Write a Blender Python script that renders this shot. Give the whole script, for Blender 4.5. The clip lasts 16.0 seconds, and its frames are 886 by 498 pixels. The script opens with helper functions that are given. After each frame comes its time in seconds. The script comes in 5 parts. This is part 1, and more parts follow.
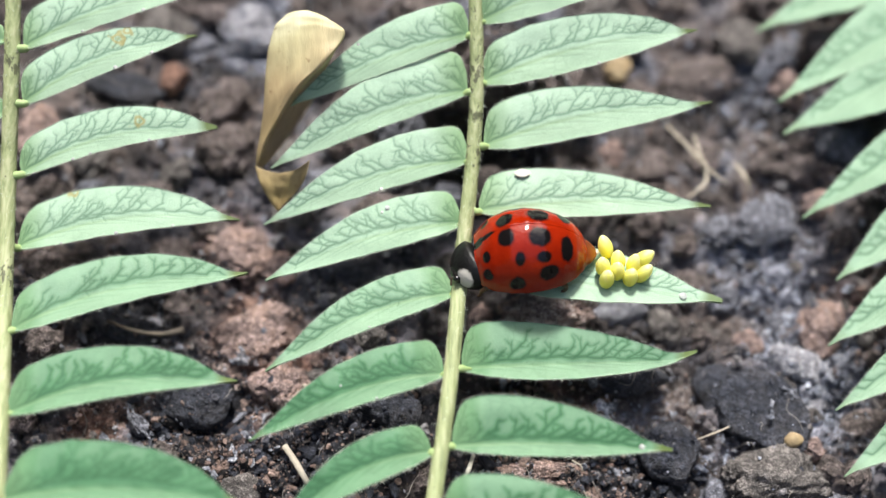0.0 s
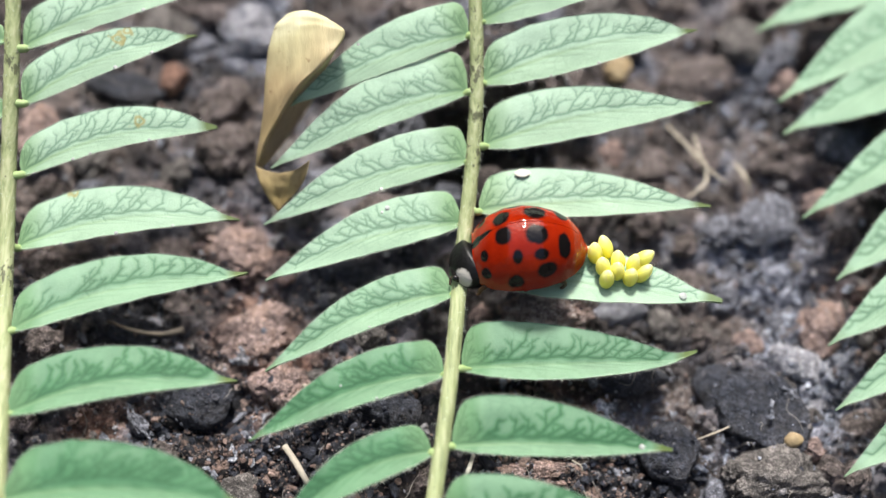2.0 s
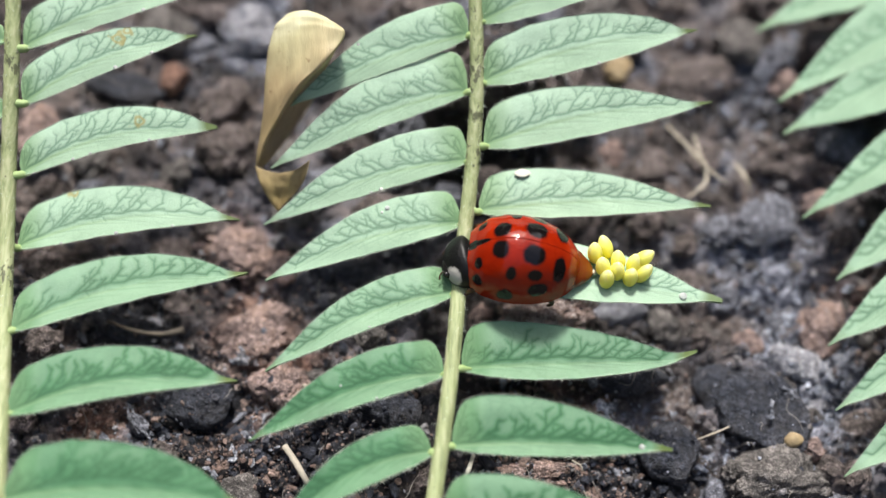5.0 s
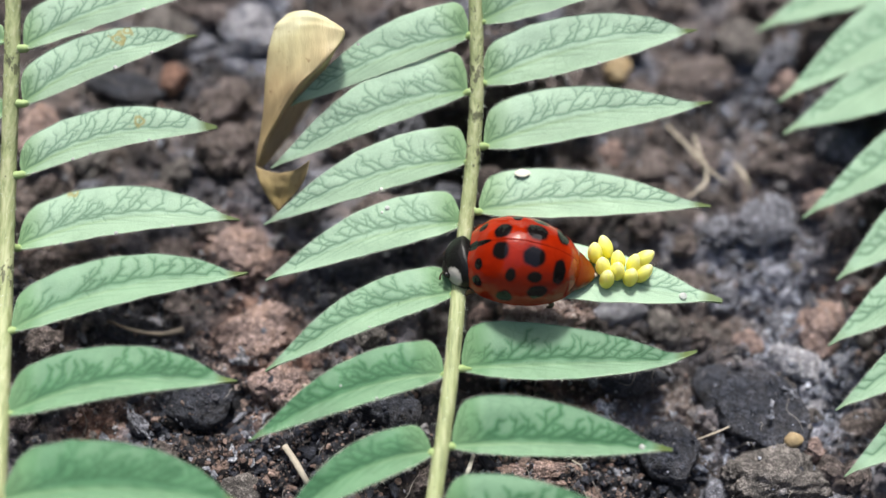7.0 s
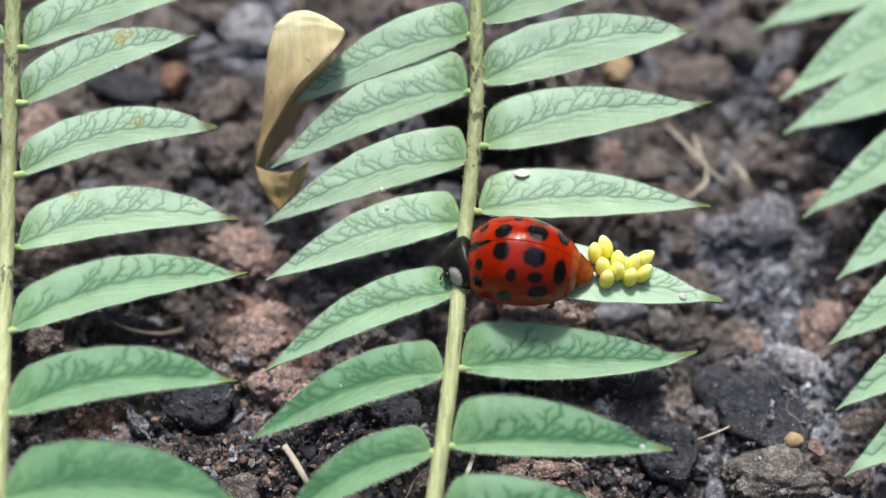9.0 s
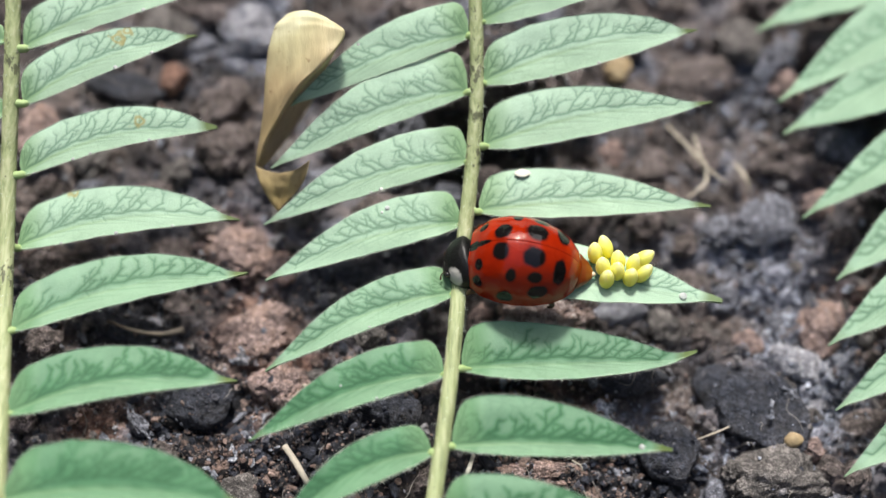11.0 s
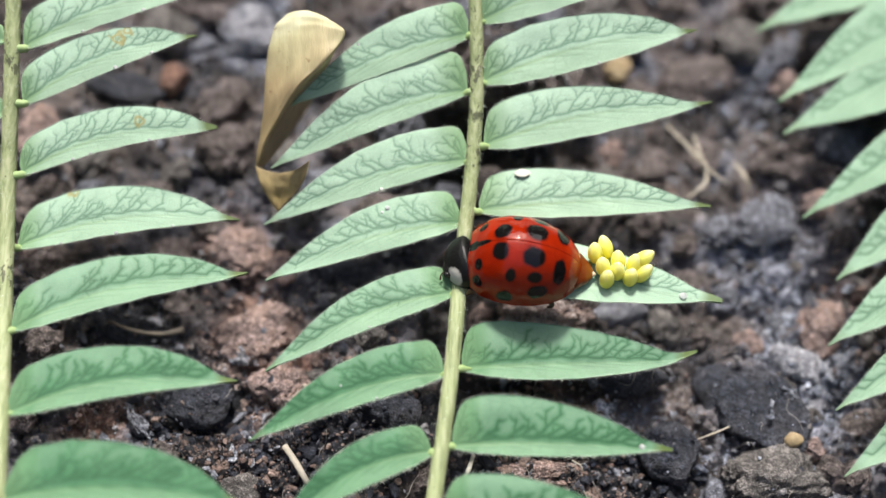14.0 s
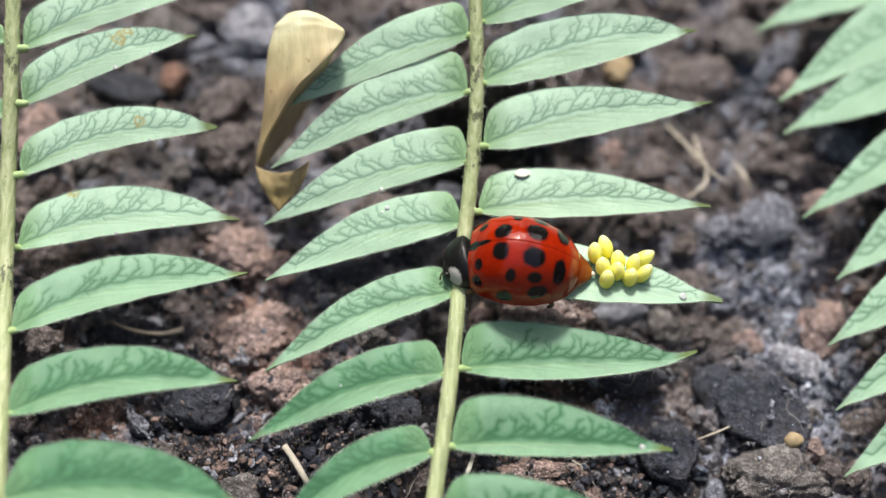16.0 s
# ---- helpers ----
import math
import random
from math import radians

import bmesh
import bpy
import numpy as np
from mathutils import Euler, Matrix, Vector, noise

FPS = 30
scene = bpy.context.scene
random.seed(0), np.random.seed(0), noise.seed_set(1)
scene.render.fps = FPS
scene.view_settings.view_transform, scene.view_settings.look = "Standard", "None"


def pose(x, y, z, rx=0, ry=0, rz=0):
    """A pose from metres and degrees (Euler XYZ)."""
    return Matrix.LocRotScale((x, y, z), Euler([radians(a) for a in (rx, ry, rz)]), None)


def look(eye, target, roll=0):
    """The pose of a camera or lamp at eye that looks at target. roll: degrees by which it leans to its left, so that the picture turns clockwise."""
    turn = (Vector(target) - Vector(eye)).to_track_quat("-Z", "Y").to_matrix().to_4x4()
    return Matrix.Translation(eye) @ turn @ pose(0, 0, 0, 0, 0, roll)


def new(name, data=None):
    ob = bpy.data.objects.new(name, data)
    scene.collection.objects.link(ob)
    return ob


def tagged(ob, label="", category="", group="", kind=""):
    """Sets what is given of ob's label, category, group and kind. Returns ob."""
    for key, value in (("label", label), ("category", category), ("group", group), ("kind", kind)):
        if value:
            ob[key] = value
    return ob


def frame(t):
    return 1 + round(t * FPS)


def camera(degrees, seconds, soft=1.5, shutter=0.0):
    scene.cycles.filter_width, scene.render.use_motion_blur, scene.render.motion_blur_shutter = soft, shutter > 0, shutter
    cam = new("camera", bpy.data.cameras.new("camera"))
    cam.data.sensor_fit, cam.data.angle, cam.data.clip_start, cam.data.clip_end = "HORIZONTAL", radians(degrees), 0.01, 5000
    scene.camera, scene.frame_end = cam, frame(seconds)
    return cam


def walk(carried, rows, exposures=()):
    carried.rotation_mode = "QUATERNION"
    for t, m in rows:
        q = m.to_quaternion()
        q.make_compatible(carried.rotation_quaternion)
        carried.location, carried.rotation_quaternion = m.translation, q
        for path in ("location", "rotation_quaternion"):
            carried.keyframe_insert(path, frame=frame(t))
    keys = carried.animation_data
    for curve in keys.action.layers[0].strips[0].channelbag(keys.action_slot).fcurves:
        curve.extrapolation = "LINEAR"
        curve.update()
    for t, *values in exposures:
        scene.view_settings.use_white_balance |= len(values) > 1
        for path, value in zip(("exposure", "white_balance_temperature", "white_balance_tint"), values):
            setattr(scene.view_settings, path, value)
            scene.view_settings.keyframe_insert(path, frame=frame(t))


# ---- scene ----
MM = 0.001
cam = camera(40, 16.0, soft=1.35)
EYE = (0.0, -27.60 * MM, 59.18 * MM)
AIM = (0.0, 0.0, 0.0)
cam.data.dof.use_dof = True
cam.data.dof.focus_distance = 64.2 * MM
cam.data.dof.aperture_fstop = 17.0
walk(cam, [(0.0, look(EYE, AIM)), (16.0, look(EYE, AIM))], exposures=[(0.0, 1.01), (1.0, 1.04), (2.0, 0.97), (3.5, 0.85), (6.5, 0.81), (9.0, 0.75), (11.5, 0.81), (16.0, 0.85)])

# ---------------------------------------------------------------- daylight
world = bpy.data.worlds.new("daylight")
scene.world = world
world.use_nodes = True
wn = world.node_tree.nodes
sky = wn.new("ShaderNodeTexSky")
sky.sky_type = "NISHITA"
sky.sun_disc = False
sky.sun_elevation = radians(53)
sky.sun_rotation = radians(2)
sky.air_density = 1.0
sky.dust_density = 4.0
sky.ozone_density = 1.0
wn["Background"].inputs["Strength"].default_value = 0.122
world.node_tree.links.new(sky.outputs[0], wn["Background"].inputs["Color"])

sun_data = bpy.data.lights.new("sun", "SUN")
sun_data.energy = 2.75
sun_data.angle = radians(7)
sun_data.color = (1.0, 0.965, 0.92)
sun = new("sun", sun_data)
sun.matrix_world = look((0.02, 0.60, 0.80), (0, 0, 0))


# ---------------------------------------------------------------- material tools
def graph(name):
    m = bpy.data.materials.new(name)
    m.use_nodes = True
    nt = m.node_tree
    return m, nt, nt.nodes["Principled BSDF"]


def node(nt, kind, **inputs):
    n = nt.nodes.new(kind)
    for k, v in inputs.items():
        n.inputs[k.replace("_", " ")].default_value = v
    return n


def ramp(nt, fac, stops):
    n = nt.nodes.new("ShaderNodeValToRGB")
    el = n.color_ramp.elements
    while len(el) < len(stops):
        el.new(0.5)
    for e, (p, c) in zip(el, stops):
        e.position, e.color = p, (*c, 1)
    nt.links.new(fac, n.inputs["Fac"])
    return n.outputs["Color"]


def grain(nt, vec, scale, detail=4.0, rough=0.6):
    n = node(nt, "ShaderNodeTexNoise", Scale=scale, Detail=detail, Roughness=rough)
    nt.links.new(vec, n.inputs["Vector"])
    return n.outputs["Fac"]


def blend(nt, fac, a, b, kind="MIX"):
    n = nt.nodes.new("ShaderNodeMix")
    n.data_type, n.blend_type = "RGBA", kind
    for value, sock in ((fac, n.inputs[0]), (a, n.inputs[6]), (b, n.inputs[7])):
        if isinstance(value, bpy.types.NodeSocket):
            nt.links.new(value, sock)
        else:
            sock.default_value = value if not isinstance(value, tuple) else (*value, 1)
    return n.outputs[2]


def maths(nt, op, a, b=0.5):
    n = nt.nodes.new("ShaderNodeMath")
    n.operation = op
    for i, v in enumerate((a, b)):
        if isinstance(v, bpy.types.NodeSocket):
            nt.links.new(v, n.inputs[i])
        else:
            n.inputs[i].default_value = v
    return n.outputs[0]


def relief(nt, bsdf, height, strength, distance):
    b = node(nt, "ShaderNodeBump", Strength=strength, Distance=distance)
    nt.links.new(height, b.inputs["Height"])
    nt.links.new(b.outputs["Normal"], bsdf.inputs["Normal"])
    return b


def position(nt):
    return nt.nodes.new("ShaderNodeNewGeometry").outputs["Position"]


def local(nt):
    return nt.nodes.new("ShaderNodeTexCoord").outputs["Object"]


# ---------------------------------------------------------------- materials
def leaf_material():
    m, nt, b = graph("pale_green_leaf")
    uv = nt.nodes.new("ShaderNodeUVMap").outputs[0]
    veins = nt.nodes.new("ShaderNodeAttribute")
    veins.attribute_name = "vein"
    ageing = nt.nodes.new("ShaderNodeAttribute")
    ageing.attribute_name = "tip"
    ribs = nt.nodes.new("ShaderNodeAttribute")
    ribs.attribute_name = "rib"
    soft = grain(nt, uv, 0.55, 3)
    fine = grain(nt, uv, 11.0, 4, 0.75)
    base = ramp(nt, soft, [(0.3, LEAF_A), (0.7, LEAF_B)])
    base = blend(nt, maths(nt, "POWER", fine, 2.0), base, LEAF_C)
    fresh_shade = nt.nodes.new("ShaderNodeAttribute")
    fresh_shade.attribute_name = "fresh_shade"
    # fresher green, deepened so that it also carries shade over the lower leaflets
    base = blend(nt, fresh_shade.outputs["Fac"], base, ramp(nt, soft, [(0.3, (0.052, 0.180, 0.078)), (0.7, (0.090, 0.260, 0.122))]))
    net = node(nt, "ShaderNodeTexVoronoi", Scale=1.25, Randomness=1.0)
    net.feature = "DISTANCE_TO_EDGE"
    wob = node(nt, "ShaderNodeTexNoise", Scale=1.6, Detail=2.0)
    nt.links.new(uv, wob.inputs["Vector"])
    moved = nt.nodes.new("ShaderNodeVectorMath")
    moved.operation = "MULTIPLY_ADD"
    nt.links.new(wob.outputs["Color"], moved.inputs[0])
    moved.inputs[1].default_value = (0.55, 0.55, 0)
    nt.links.new(uv, moved.inputs[2])
    nt.links.new(moved.outputs[0], net.inputs["Vector"])
    lines = ramp(nt, net.outputs["Distance"], [(0.0, (0.20, 0.20, 0.20)), (0.10, (0, 0, 0))])
    where = ramp(nt, grain(nt, uv, 0.45, 2), [(0.42, (0.1, 0.1, 0.1)), (0.62, (1, 1, 1))])
    lines = blend(nt, 1.0, lines, where, "MULTIPLY")
    base = blend(nt, lines, base, blend(nt, 1.0, base, VEIN, "MULTIPLY"))
    base = blend(nt, ribs.outputs["Fac"], base, RIB)
    base = blend(nt, veins.outputs["Fac"], base, blend(nt, 1.0, base, VEIN, "MULTIPLY"))
    base = blend(nt, ageing.outputs["Fac"], base, (0.125, 0.180, 0.035))
    blot = nt.nodes.new("ShaderNodeAttribute")
    blot.attribute_name = "blot"
    base = blend(nt, blot.outputs["Fac"], base, (0.40, 0.33, 0.10))
    nt.links.new(base, b.inputs["Base Color"])
    b.inputs["Roughness"].default_value = 0.55
    b.inputs["Specular IOR Level"].default_value = 0.35
    b.inputs["Sheen Weight"].default_value = 0.15
    b.inputs["Sheen Roughness"].default_value = 0.6
    h = maths(nt, "SUBTRACT", maths(nt, "MULTIPLY", fine, 0.6), maths(nt, "MULTIPLY", veins.outputs["Fac"], 0.25))
    relief(nt, b, h, 0.5, 0.00006)
    tr = nt.nodes.new("ShaderNodeBsdfTranslucent")
    nt.links.new(base, tr.inputs["Color"])
    mix = nt.nodes.new("ShaderNodeMixShader")
    mix.inputs[0].default_value = 0.18
    nt.links.new(b.outputs[0], mix.inputs[1])
    nt.links.new(tr.outputs[0], mix.inputs[2])
    nt.links.new(mix.outputs[0], nt.nodes["Material Output"].inputs["Surface"])
    return m


LEAF_A, LEAF_B, LEAF_C = (0.345, 0.540, 0.382), (0.445, 0.655, 0.478), (0.64, 0.81, 0.66)
VEIN, RIB = (0.37, 0.49, 0.43), (0.30, 0.47, 0.23)
LEAF = leaf_material()


def plain(name, stops, scale, rough, bump=0.0, size=0.0001, metal=0.0, coat=0.0, spec=0.5, fine=0.0):
    m, nt, b = graph(name)
    v = local(nt)
    a = grain(nt, v, scale, 5)
    col = ramp(nt, a, stops)
    g = grain(nt, v, scale * 5, 4)
    col = blend(nt, fine, col, ramp(nt, g, [(0.3, (0.1, 0.1, 0.1)), (0.7, (1, 1, 1))]), "OVERLAY")
    nt.links.new(col, b.inputs["Base Color"])
    b.inputs["Roughness"].default_value = rough
    b.inputs["Coat Weight"].default_value = coat
    b.inputs["Specular IOR Level"].default_value = spec
    if bump:
        relief(nt, b, maths(nt, "ADD", a, maths(nt, "MULTIPLY", g, 0.5)), bump, size)
    return m


def stem_material():
    m, nt, b = graph("hairy_stem")
    dark = nt.nodes.new("ShaderNodeAttribute")
    dark.attribute_name = "dark"
    mp = node(nt, "ShaderNodeMapping", Scale=(1.0, 0.12, 1.0))
    v = local(nt)
    nt.links.new(v, mp.inputs["Vector"])
    streak = grain(nt, mp.outputs[0], 3800, 3, 0.6)
    mp2 = node(nt, "ShaderNodeMapping", Scale=(1.0, 0.4, 1.0))
    nt.links.new(v, mp2.inputs["Vector"])
    speck = grain(nt, mp2.outputs[0], 3600, 4, 0.7)
    broad = grain(nt, v, 260, 2)
    col = ramp(nt, streak, [(0.30, (0.15, 0.18, 0.085)), (0.45, (0.285, 0.330, 0.165)), (0.66, (0.48, 0.50, 0.305))])
    col = blend(nt, maths(nt, "MULTIPLY", broad, 0.5), col, (0.36, 0.44, 0.19))
    rot = maths(nt, "MULTIPLY", maths(nt, "GREATER_THAN", maths(nt, "ADD", speck, maths(nt, "MULTIPLY", dark.outputs["Fac"], 0.15)), 0.675), 0.75)
    col = blend(nt, rot, col, (0.035, 0.033, 0.022))
    nt.links.new(col, b.inputs["Base Color"])
    b.inputs["Roughness"].default_value = 0.6
    relief(nt, b, streak, 0.7, 0.00012)
    return m


STEM = stem_material()
HAIR = plain("pale_hair", [(0.4, (0.70, 0.80, 0.66)), (0.6, (0.82, 0.88, 0.76))], 800, 0.5)
PETIOLE = plain("yellow_green_stalk", [(0.3, (0.24, 0.36, 0.13)), (0.7, (0.36, 0.48, 0.20))], 900, 0.55, 0.3, 0.00006)


def dry_material():
    """Tan at the broad end, browner towards the tip, with faint ribs and specks."""
    m, nt, b = graph("dry_tan_leaf")
    v = position(nt)
    sep = nt.nodes.new("ShaderNodeSeparateXYZ")
    nt.links.new(v, sep.inputs[0])
    broad = grain(nt, v, 220, 4)
    along = maths(nt, "ADD", maths(nt, "MULTIPLY", sep.outputs["Y"], 60.0), maths(nt, "MULTIPLY", broad, 0.55))
    col = ramp(nt, along, [(0.45, (0.37, 0.28, 0.12)), (0.70, (0.40, 0.31, 0.17)), (0.92, (0.53, 0.49, 0.28)), (1.0, (0.62, 0.60, 0.39))])
    mp = node(nt, "ShaderNodeMapping", Scale=(1.0, 0.15, 0.4))
    nt.links.new(v, mp.inputs["Vector"])
    ribs = grain(nt, mp.outputs[0], 1500, 4, 0.6)
    col = blend(nt, 0.2, col, ramp(nt, ribs, [(0.35, (0.25, 0.22, 0.18)), (0.65, (0.85, 0.85, 0.8))]), "OVERLAY")
    specks = ramp(nt, grain(nt, v, 1300, 5, 0.7), [(0.60, (0, 0, 0)), (0.68, (0.7, 0.7, 0.7))])
    col = blend(nt, specks, col, (0.20, 0.12, 0.05))
    nt.links.new(col, b.inputs["Base Color"])
    b.inputs["Roughness"].default_value = 0.55
    relief(nt, b, ribs, 0.5, 0.00015)
    return m


DRY = dry_material()


def egg_material():
    m, nt, b = graph("yellow_egg_shell")
    v = nt.nodes.new("ShaderNodeTexCoord").outputs["Generated"]
    sep = nt.nodes.new("ShaderNodeSeparateXYZ")
    nt.links.new(v, sep.inputs[0])
    col = ramp(nt, maths(nt, "ADD", sep.outputs["Z"], maths(nt, "MULTIPLY", grain(nt, v, 4.0, 3), 0.15)), [(0.1, (0.88, 0.75, 0.07)), (0.6, (0.92, 0.83, 0.15)), (1.0, (0.94, 0.89, 0.34))])
    nt.links.new(col, b.inputs["Base Color"])
    b.inputs["Roughness"].default_value = 0.38
    b.inputs["Subsurface Weight"].default_value = 0.9
    b.inputs["Subsurface Radius"].default_value = (0.0013, 0.0012, 0.0004)
    b.inputs["Subsurface Scale"].default_value = 1.0
    return m


EGG = egg_material()
BLACK = plain("black_chitin", [(0.3, (0.006, 0.006, 0.006)), (0.7, (0.02, 0.018, 0.016))], 1500, 0.25, 0.15, 0.00003)
CREAM = plain("cream_chitin", [(0.3, (0.46, 0.46, 0.38)), (0.7, (0.60, 0.59, 0.50))], 1800, 0.35)
LEG = plain("brown_leg", [(0.3, (0.02, 0.012, 0.008)), (0.7, (0.10, 0.05, 0.02))], 1500, 0.35)
def belly_material():
    m, nt, b = graph("amber_abdomen")
    v = nt.nodes.new("ShaderNodeTexCoord").outputs["Generated"]
    sep = nt.nodes.new("ShaderNodeSeparateXYZ")
    nt.links.new(v, sep.inputs[0])
    g = grain(nt, v, 7.0, 4)
    col = ramp(nt, maths(nt, "ADD", sep.outputs["X"], maths(nt, "MULTIPLY", g, 0.12)), [(0.03, (0.22, 0.085, 0.012)), (0.25, (0.15, 0.030, 0.004)), (0.5, (0.12, 0.015, 0.003))])
    nt.links.new(col, b.inputs["Base Color"])
    b.inputs["Roughness"].default_value = 0.3
    relief(nt, b, g, 0.25, 0.00005)
    return m


BELLY = belly_material()
MEMBRANE = plain("pale_membrane", [(0.3, (0.60, 0.50, 0.36)), (0.7, (0.75, 0.66, 0.52))], 900, 0.3)
STRAW = plain("pale_straw", [(0.3, (0.34, 0.30, 0.23)), (0.7, (0.56, 0.51, 0.42))], 500, 0.7, 0.4, 0.0001)
WALL = plain("sky_block_wall", [(0.3, (0.05, 0.055, 0.045)), (0.7, (0.12, 0.12, 0.10))], 60, 0.9, 0.5, 0.001, fine=0.3)
FIBRE = plain("grey_fibre", [(0.3, (0.20, 0.18, 0.155)), (0.7, (0.42, 0.40, 0.37))], 500, 0.7)
TWIG = plain("grey_brown_bark", [(0.3, (0.045, 0.040, 0.034)), (0.7, (0.15, 0.125, 0.095))], 600, 0.8, 0.4, 0.0001)


def water_material():
    m, nt, b = graph("whitened_water")
    # part opaque white body, painting in the bright glint of a drop
    b.inputs["Base Color"].default_value = (1, 1, 1, 1)
    b.inputs["Roughness"].default_value = 0.02
    b.inputs["IOR"].default_value = 1.33
    b.inputs["Transmission Weight"].default_value = 0.62
    return m


WATER = water_material()


def elytra_material():
    m, nt, b = graph("red_spotted_wing_case")
    spot = nt.nodes.new("ShaderNodeAttribute")
    spot.attribute_name = "spot"
    v = local(nt)
    red = ramp(nt, grain(nt, v, 420, 4), [(0.3, (0.205, 0.008, 0.0010)), (0.7, (0.31, 0.018, 0.0020))])
    edge = nt.nodes.new("ShaderNodeAttribute")
    edge.attribute_name = "rear"
    red = blend(nt, edge.outputs["Fac"], red, (0.42, 0.055, 0.010))
    col = blend(nt, spot.outputs["Fac"], red, (0.006, 0.005, 0.005))
    nt.links.new(col, b.inputs["Base Color"])
    b.inputs["Roughness"].default_value = 0.25
    b.inputs["Specular IOR Level"].default_value = 0.0
    b.inputs["Coat Weight"].default_value = 0.68
    b.inputs["Coat IOR"].default_value = 1.52
    b.inputs["Coat Roughness"].default_value = 0.065
    b.inputs["Subsurface Weight"].default_value = 0.0
    pits = node(nt, "ShaderNodeTexVoronoi", Scale=5200.0)
    nt.links.new(v, pits.inputs["Vector"])
    b.inputs["Coat Tint"].default_value = (0.96, 0.98, 1, 1)
    relief(nt, b, maths(nt, "ADD", maths(nt, "MULTIPLY", pits.outputs["Distance"], 0.10), maths(nt, "ADD", grain(nt, v, 750, 1.5, 0.45), maths(nt, "MULTIPLY", grain(nt, v, 2600, 2, 0.5), 0.10))), 0.65, 0.00016)
    nt.links.new(b.inputs["Normal"].links[0].from_socket, b.inputs["Coat Normal"])
    return m


WING = elytra_material()


def soil_material():
    m, nt, b = graph("damp_brown_soil")
    v = position(nt)
    big = grain(nt, v, 190, 5, 0.62)
    wide = grain(nt, v, 75, 3, 0.55)
    mid = grain(nt, v, 900, 6, 0.75)
    col = ramp(nt, big, [(0.32, (0.030, 0.029, 0.031)), (0.44, (0.092, 0.078, 0.072)), (0.54, (0.190, 0.160, 0.147)), (0.62, (0.128, 0.130, 0.145)), (0.72, (0.265, 0.280, 0.330))])
    col = blend(nt, ramp(nt, wide, [(0.50, (0, 0, 0)), (0.60, (0.6, 0.6, 0.6))]), col, ramp(nt, big, [(0.35, (0.045, 0.052, 0.075)), (0.55, (0.155, 0.170, 0.220)), (0.7, (0.36, 0.39, 0.47))]))
    for name, stops in (("rust", [(0.3, (0.080, 0.045, 0.034)), (0.5, (0.235, 0.140, 0.108)), (0.7, (0.40, 0.27, 0.22))]),
                        ("pale", [(0.3, (0.060, 0.068, 0.092)), (0.5, (0.190, 0.205, 0.255)), (0.7, (0.50, 0.53, 0.62))]),
                        ("dark", [(0.3, (0.010, 0.011, 0.015)), (0.55, (0.030, 0.032, 0.042)), (0.75, (0.10, 0.095, 0.10))])):
        at = nt.nodes.new("ShaderNodeAttribute")
        at.attribute_name = name
        broken = maths(nt, "MULTIPLY", maths(nt, "SUBTRACT", maths(nt, "ADD", maths(nt, "MULTIPLY", at.outputs["Fac"], 0.75), big), 0.62), 3.5)
        n = nt.nodes.new("ShaderNodeClamp")
        nt.links.new(broken, n.inputs[0])
        col = blend(nt, n.outputs[0], col, ramp(nt, mid, stops))
    col = blend(nt, 0.85, col, ramp(nt, mid, [(0.30, (0.03, 0.03, 0.03)), (0.5, (0.48, 0.46, 0.45)), (0.66, (1.0, 0.98, 0.96))]), "OVERLAY")
    # darkened blotches painted in for the shade of gaps between clods
    gap_shade = ramp(nt, grain(nt, v, 120, 4, 0.6), [(0.40, (0.22, 0.23, 0.26)), (0.50, (1, 1, 1))])
    col = blend(nt, 0.85, col, gap_shade, "MULTIPLY")
    nt.links.new(col, b.inputs["Base Color"])
    b.inputs["Roughness"].default_value = 0.75
    fine = grain(nt, v, 4200, 4, 0.7)
    relief(nt, b, maths(nt, "ADD", mid, maths(nt, "MULTIPLY", fine, 0.4)), 0.9, 0.0005)
    return m


SOIL = soil_material()


def crumb_material(name, stops, rough=0.8):
    m, nt, b = graph(name)
    geo = nt.nodes.new("ShaderNodeNewGeometry")
    patch = grain(nt, geo.outputs["Position"], 240, 5, 0.65)
    spread = maths(nt, "ADD", maths(nt, "MULTIPLY", geo.outputs["Random Per Island"], 0.45), maths(nt, "MULTIPLY", maths(nt, "SUBTRACT", patch, 0.27), 1.25))
    col = ramp(nt, spread, stops)
    g = grain(nt, geo.outputs["Position"], 2300, 5, 0.75)
    h = grain(nt, geo.outputs["Position"], 8500, 3, 0.7)
    for tone, much in ((g, 0.8), (h, 0.6)):
        col = blend(nt, much, col, ramp(nt, tone, [(0.32, (0.04, 0.04, 0.04)), (0.5, (0.48, 0.48, 0.48)), (0.66, (1.0, 1.0, 1.0))]), "OVERLAY")
    nt.links.new(col, b.inputs["Base Color"])
    b.inputs["Roughness"].default_value = rough
    relief(nt, b, maths(nt, "ADD", g, maths(nt, "MULTIPLY", h, 0.3)), 1.0, 0.0003)
    return m


CRUMB = crumb_material("soil_crumb", [(0.0, (0.026, 0.027, 0.030)), (0.3, (0.071, 0.064, 0.061)), (0.52, (0.140, 0.128, 0.123)), (0.75, (0.246, 0.240, 0.250)), (0.9, (0.180, 0.200, 0.249)), (1.0, (0.520, 0.560, 0.636))])
RUST = crumb_material("rust_crumb", [(0.0, (0.10, 0.068, 0.052)), (0.4, (0.185, 0.128, 0.106)), (0.7, (0.29, 0.215, 0.182)), (0.88, (0.40, 0.34, 0.31)), (1.0, (0.50, 0.47, 0.46))], 0.6)
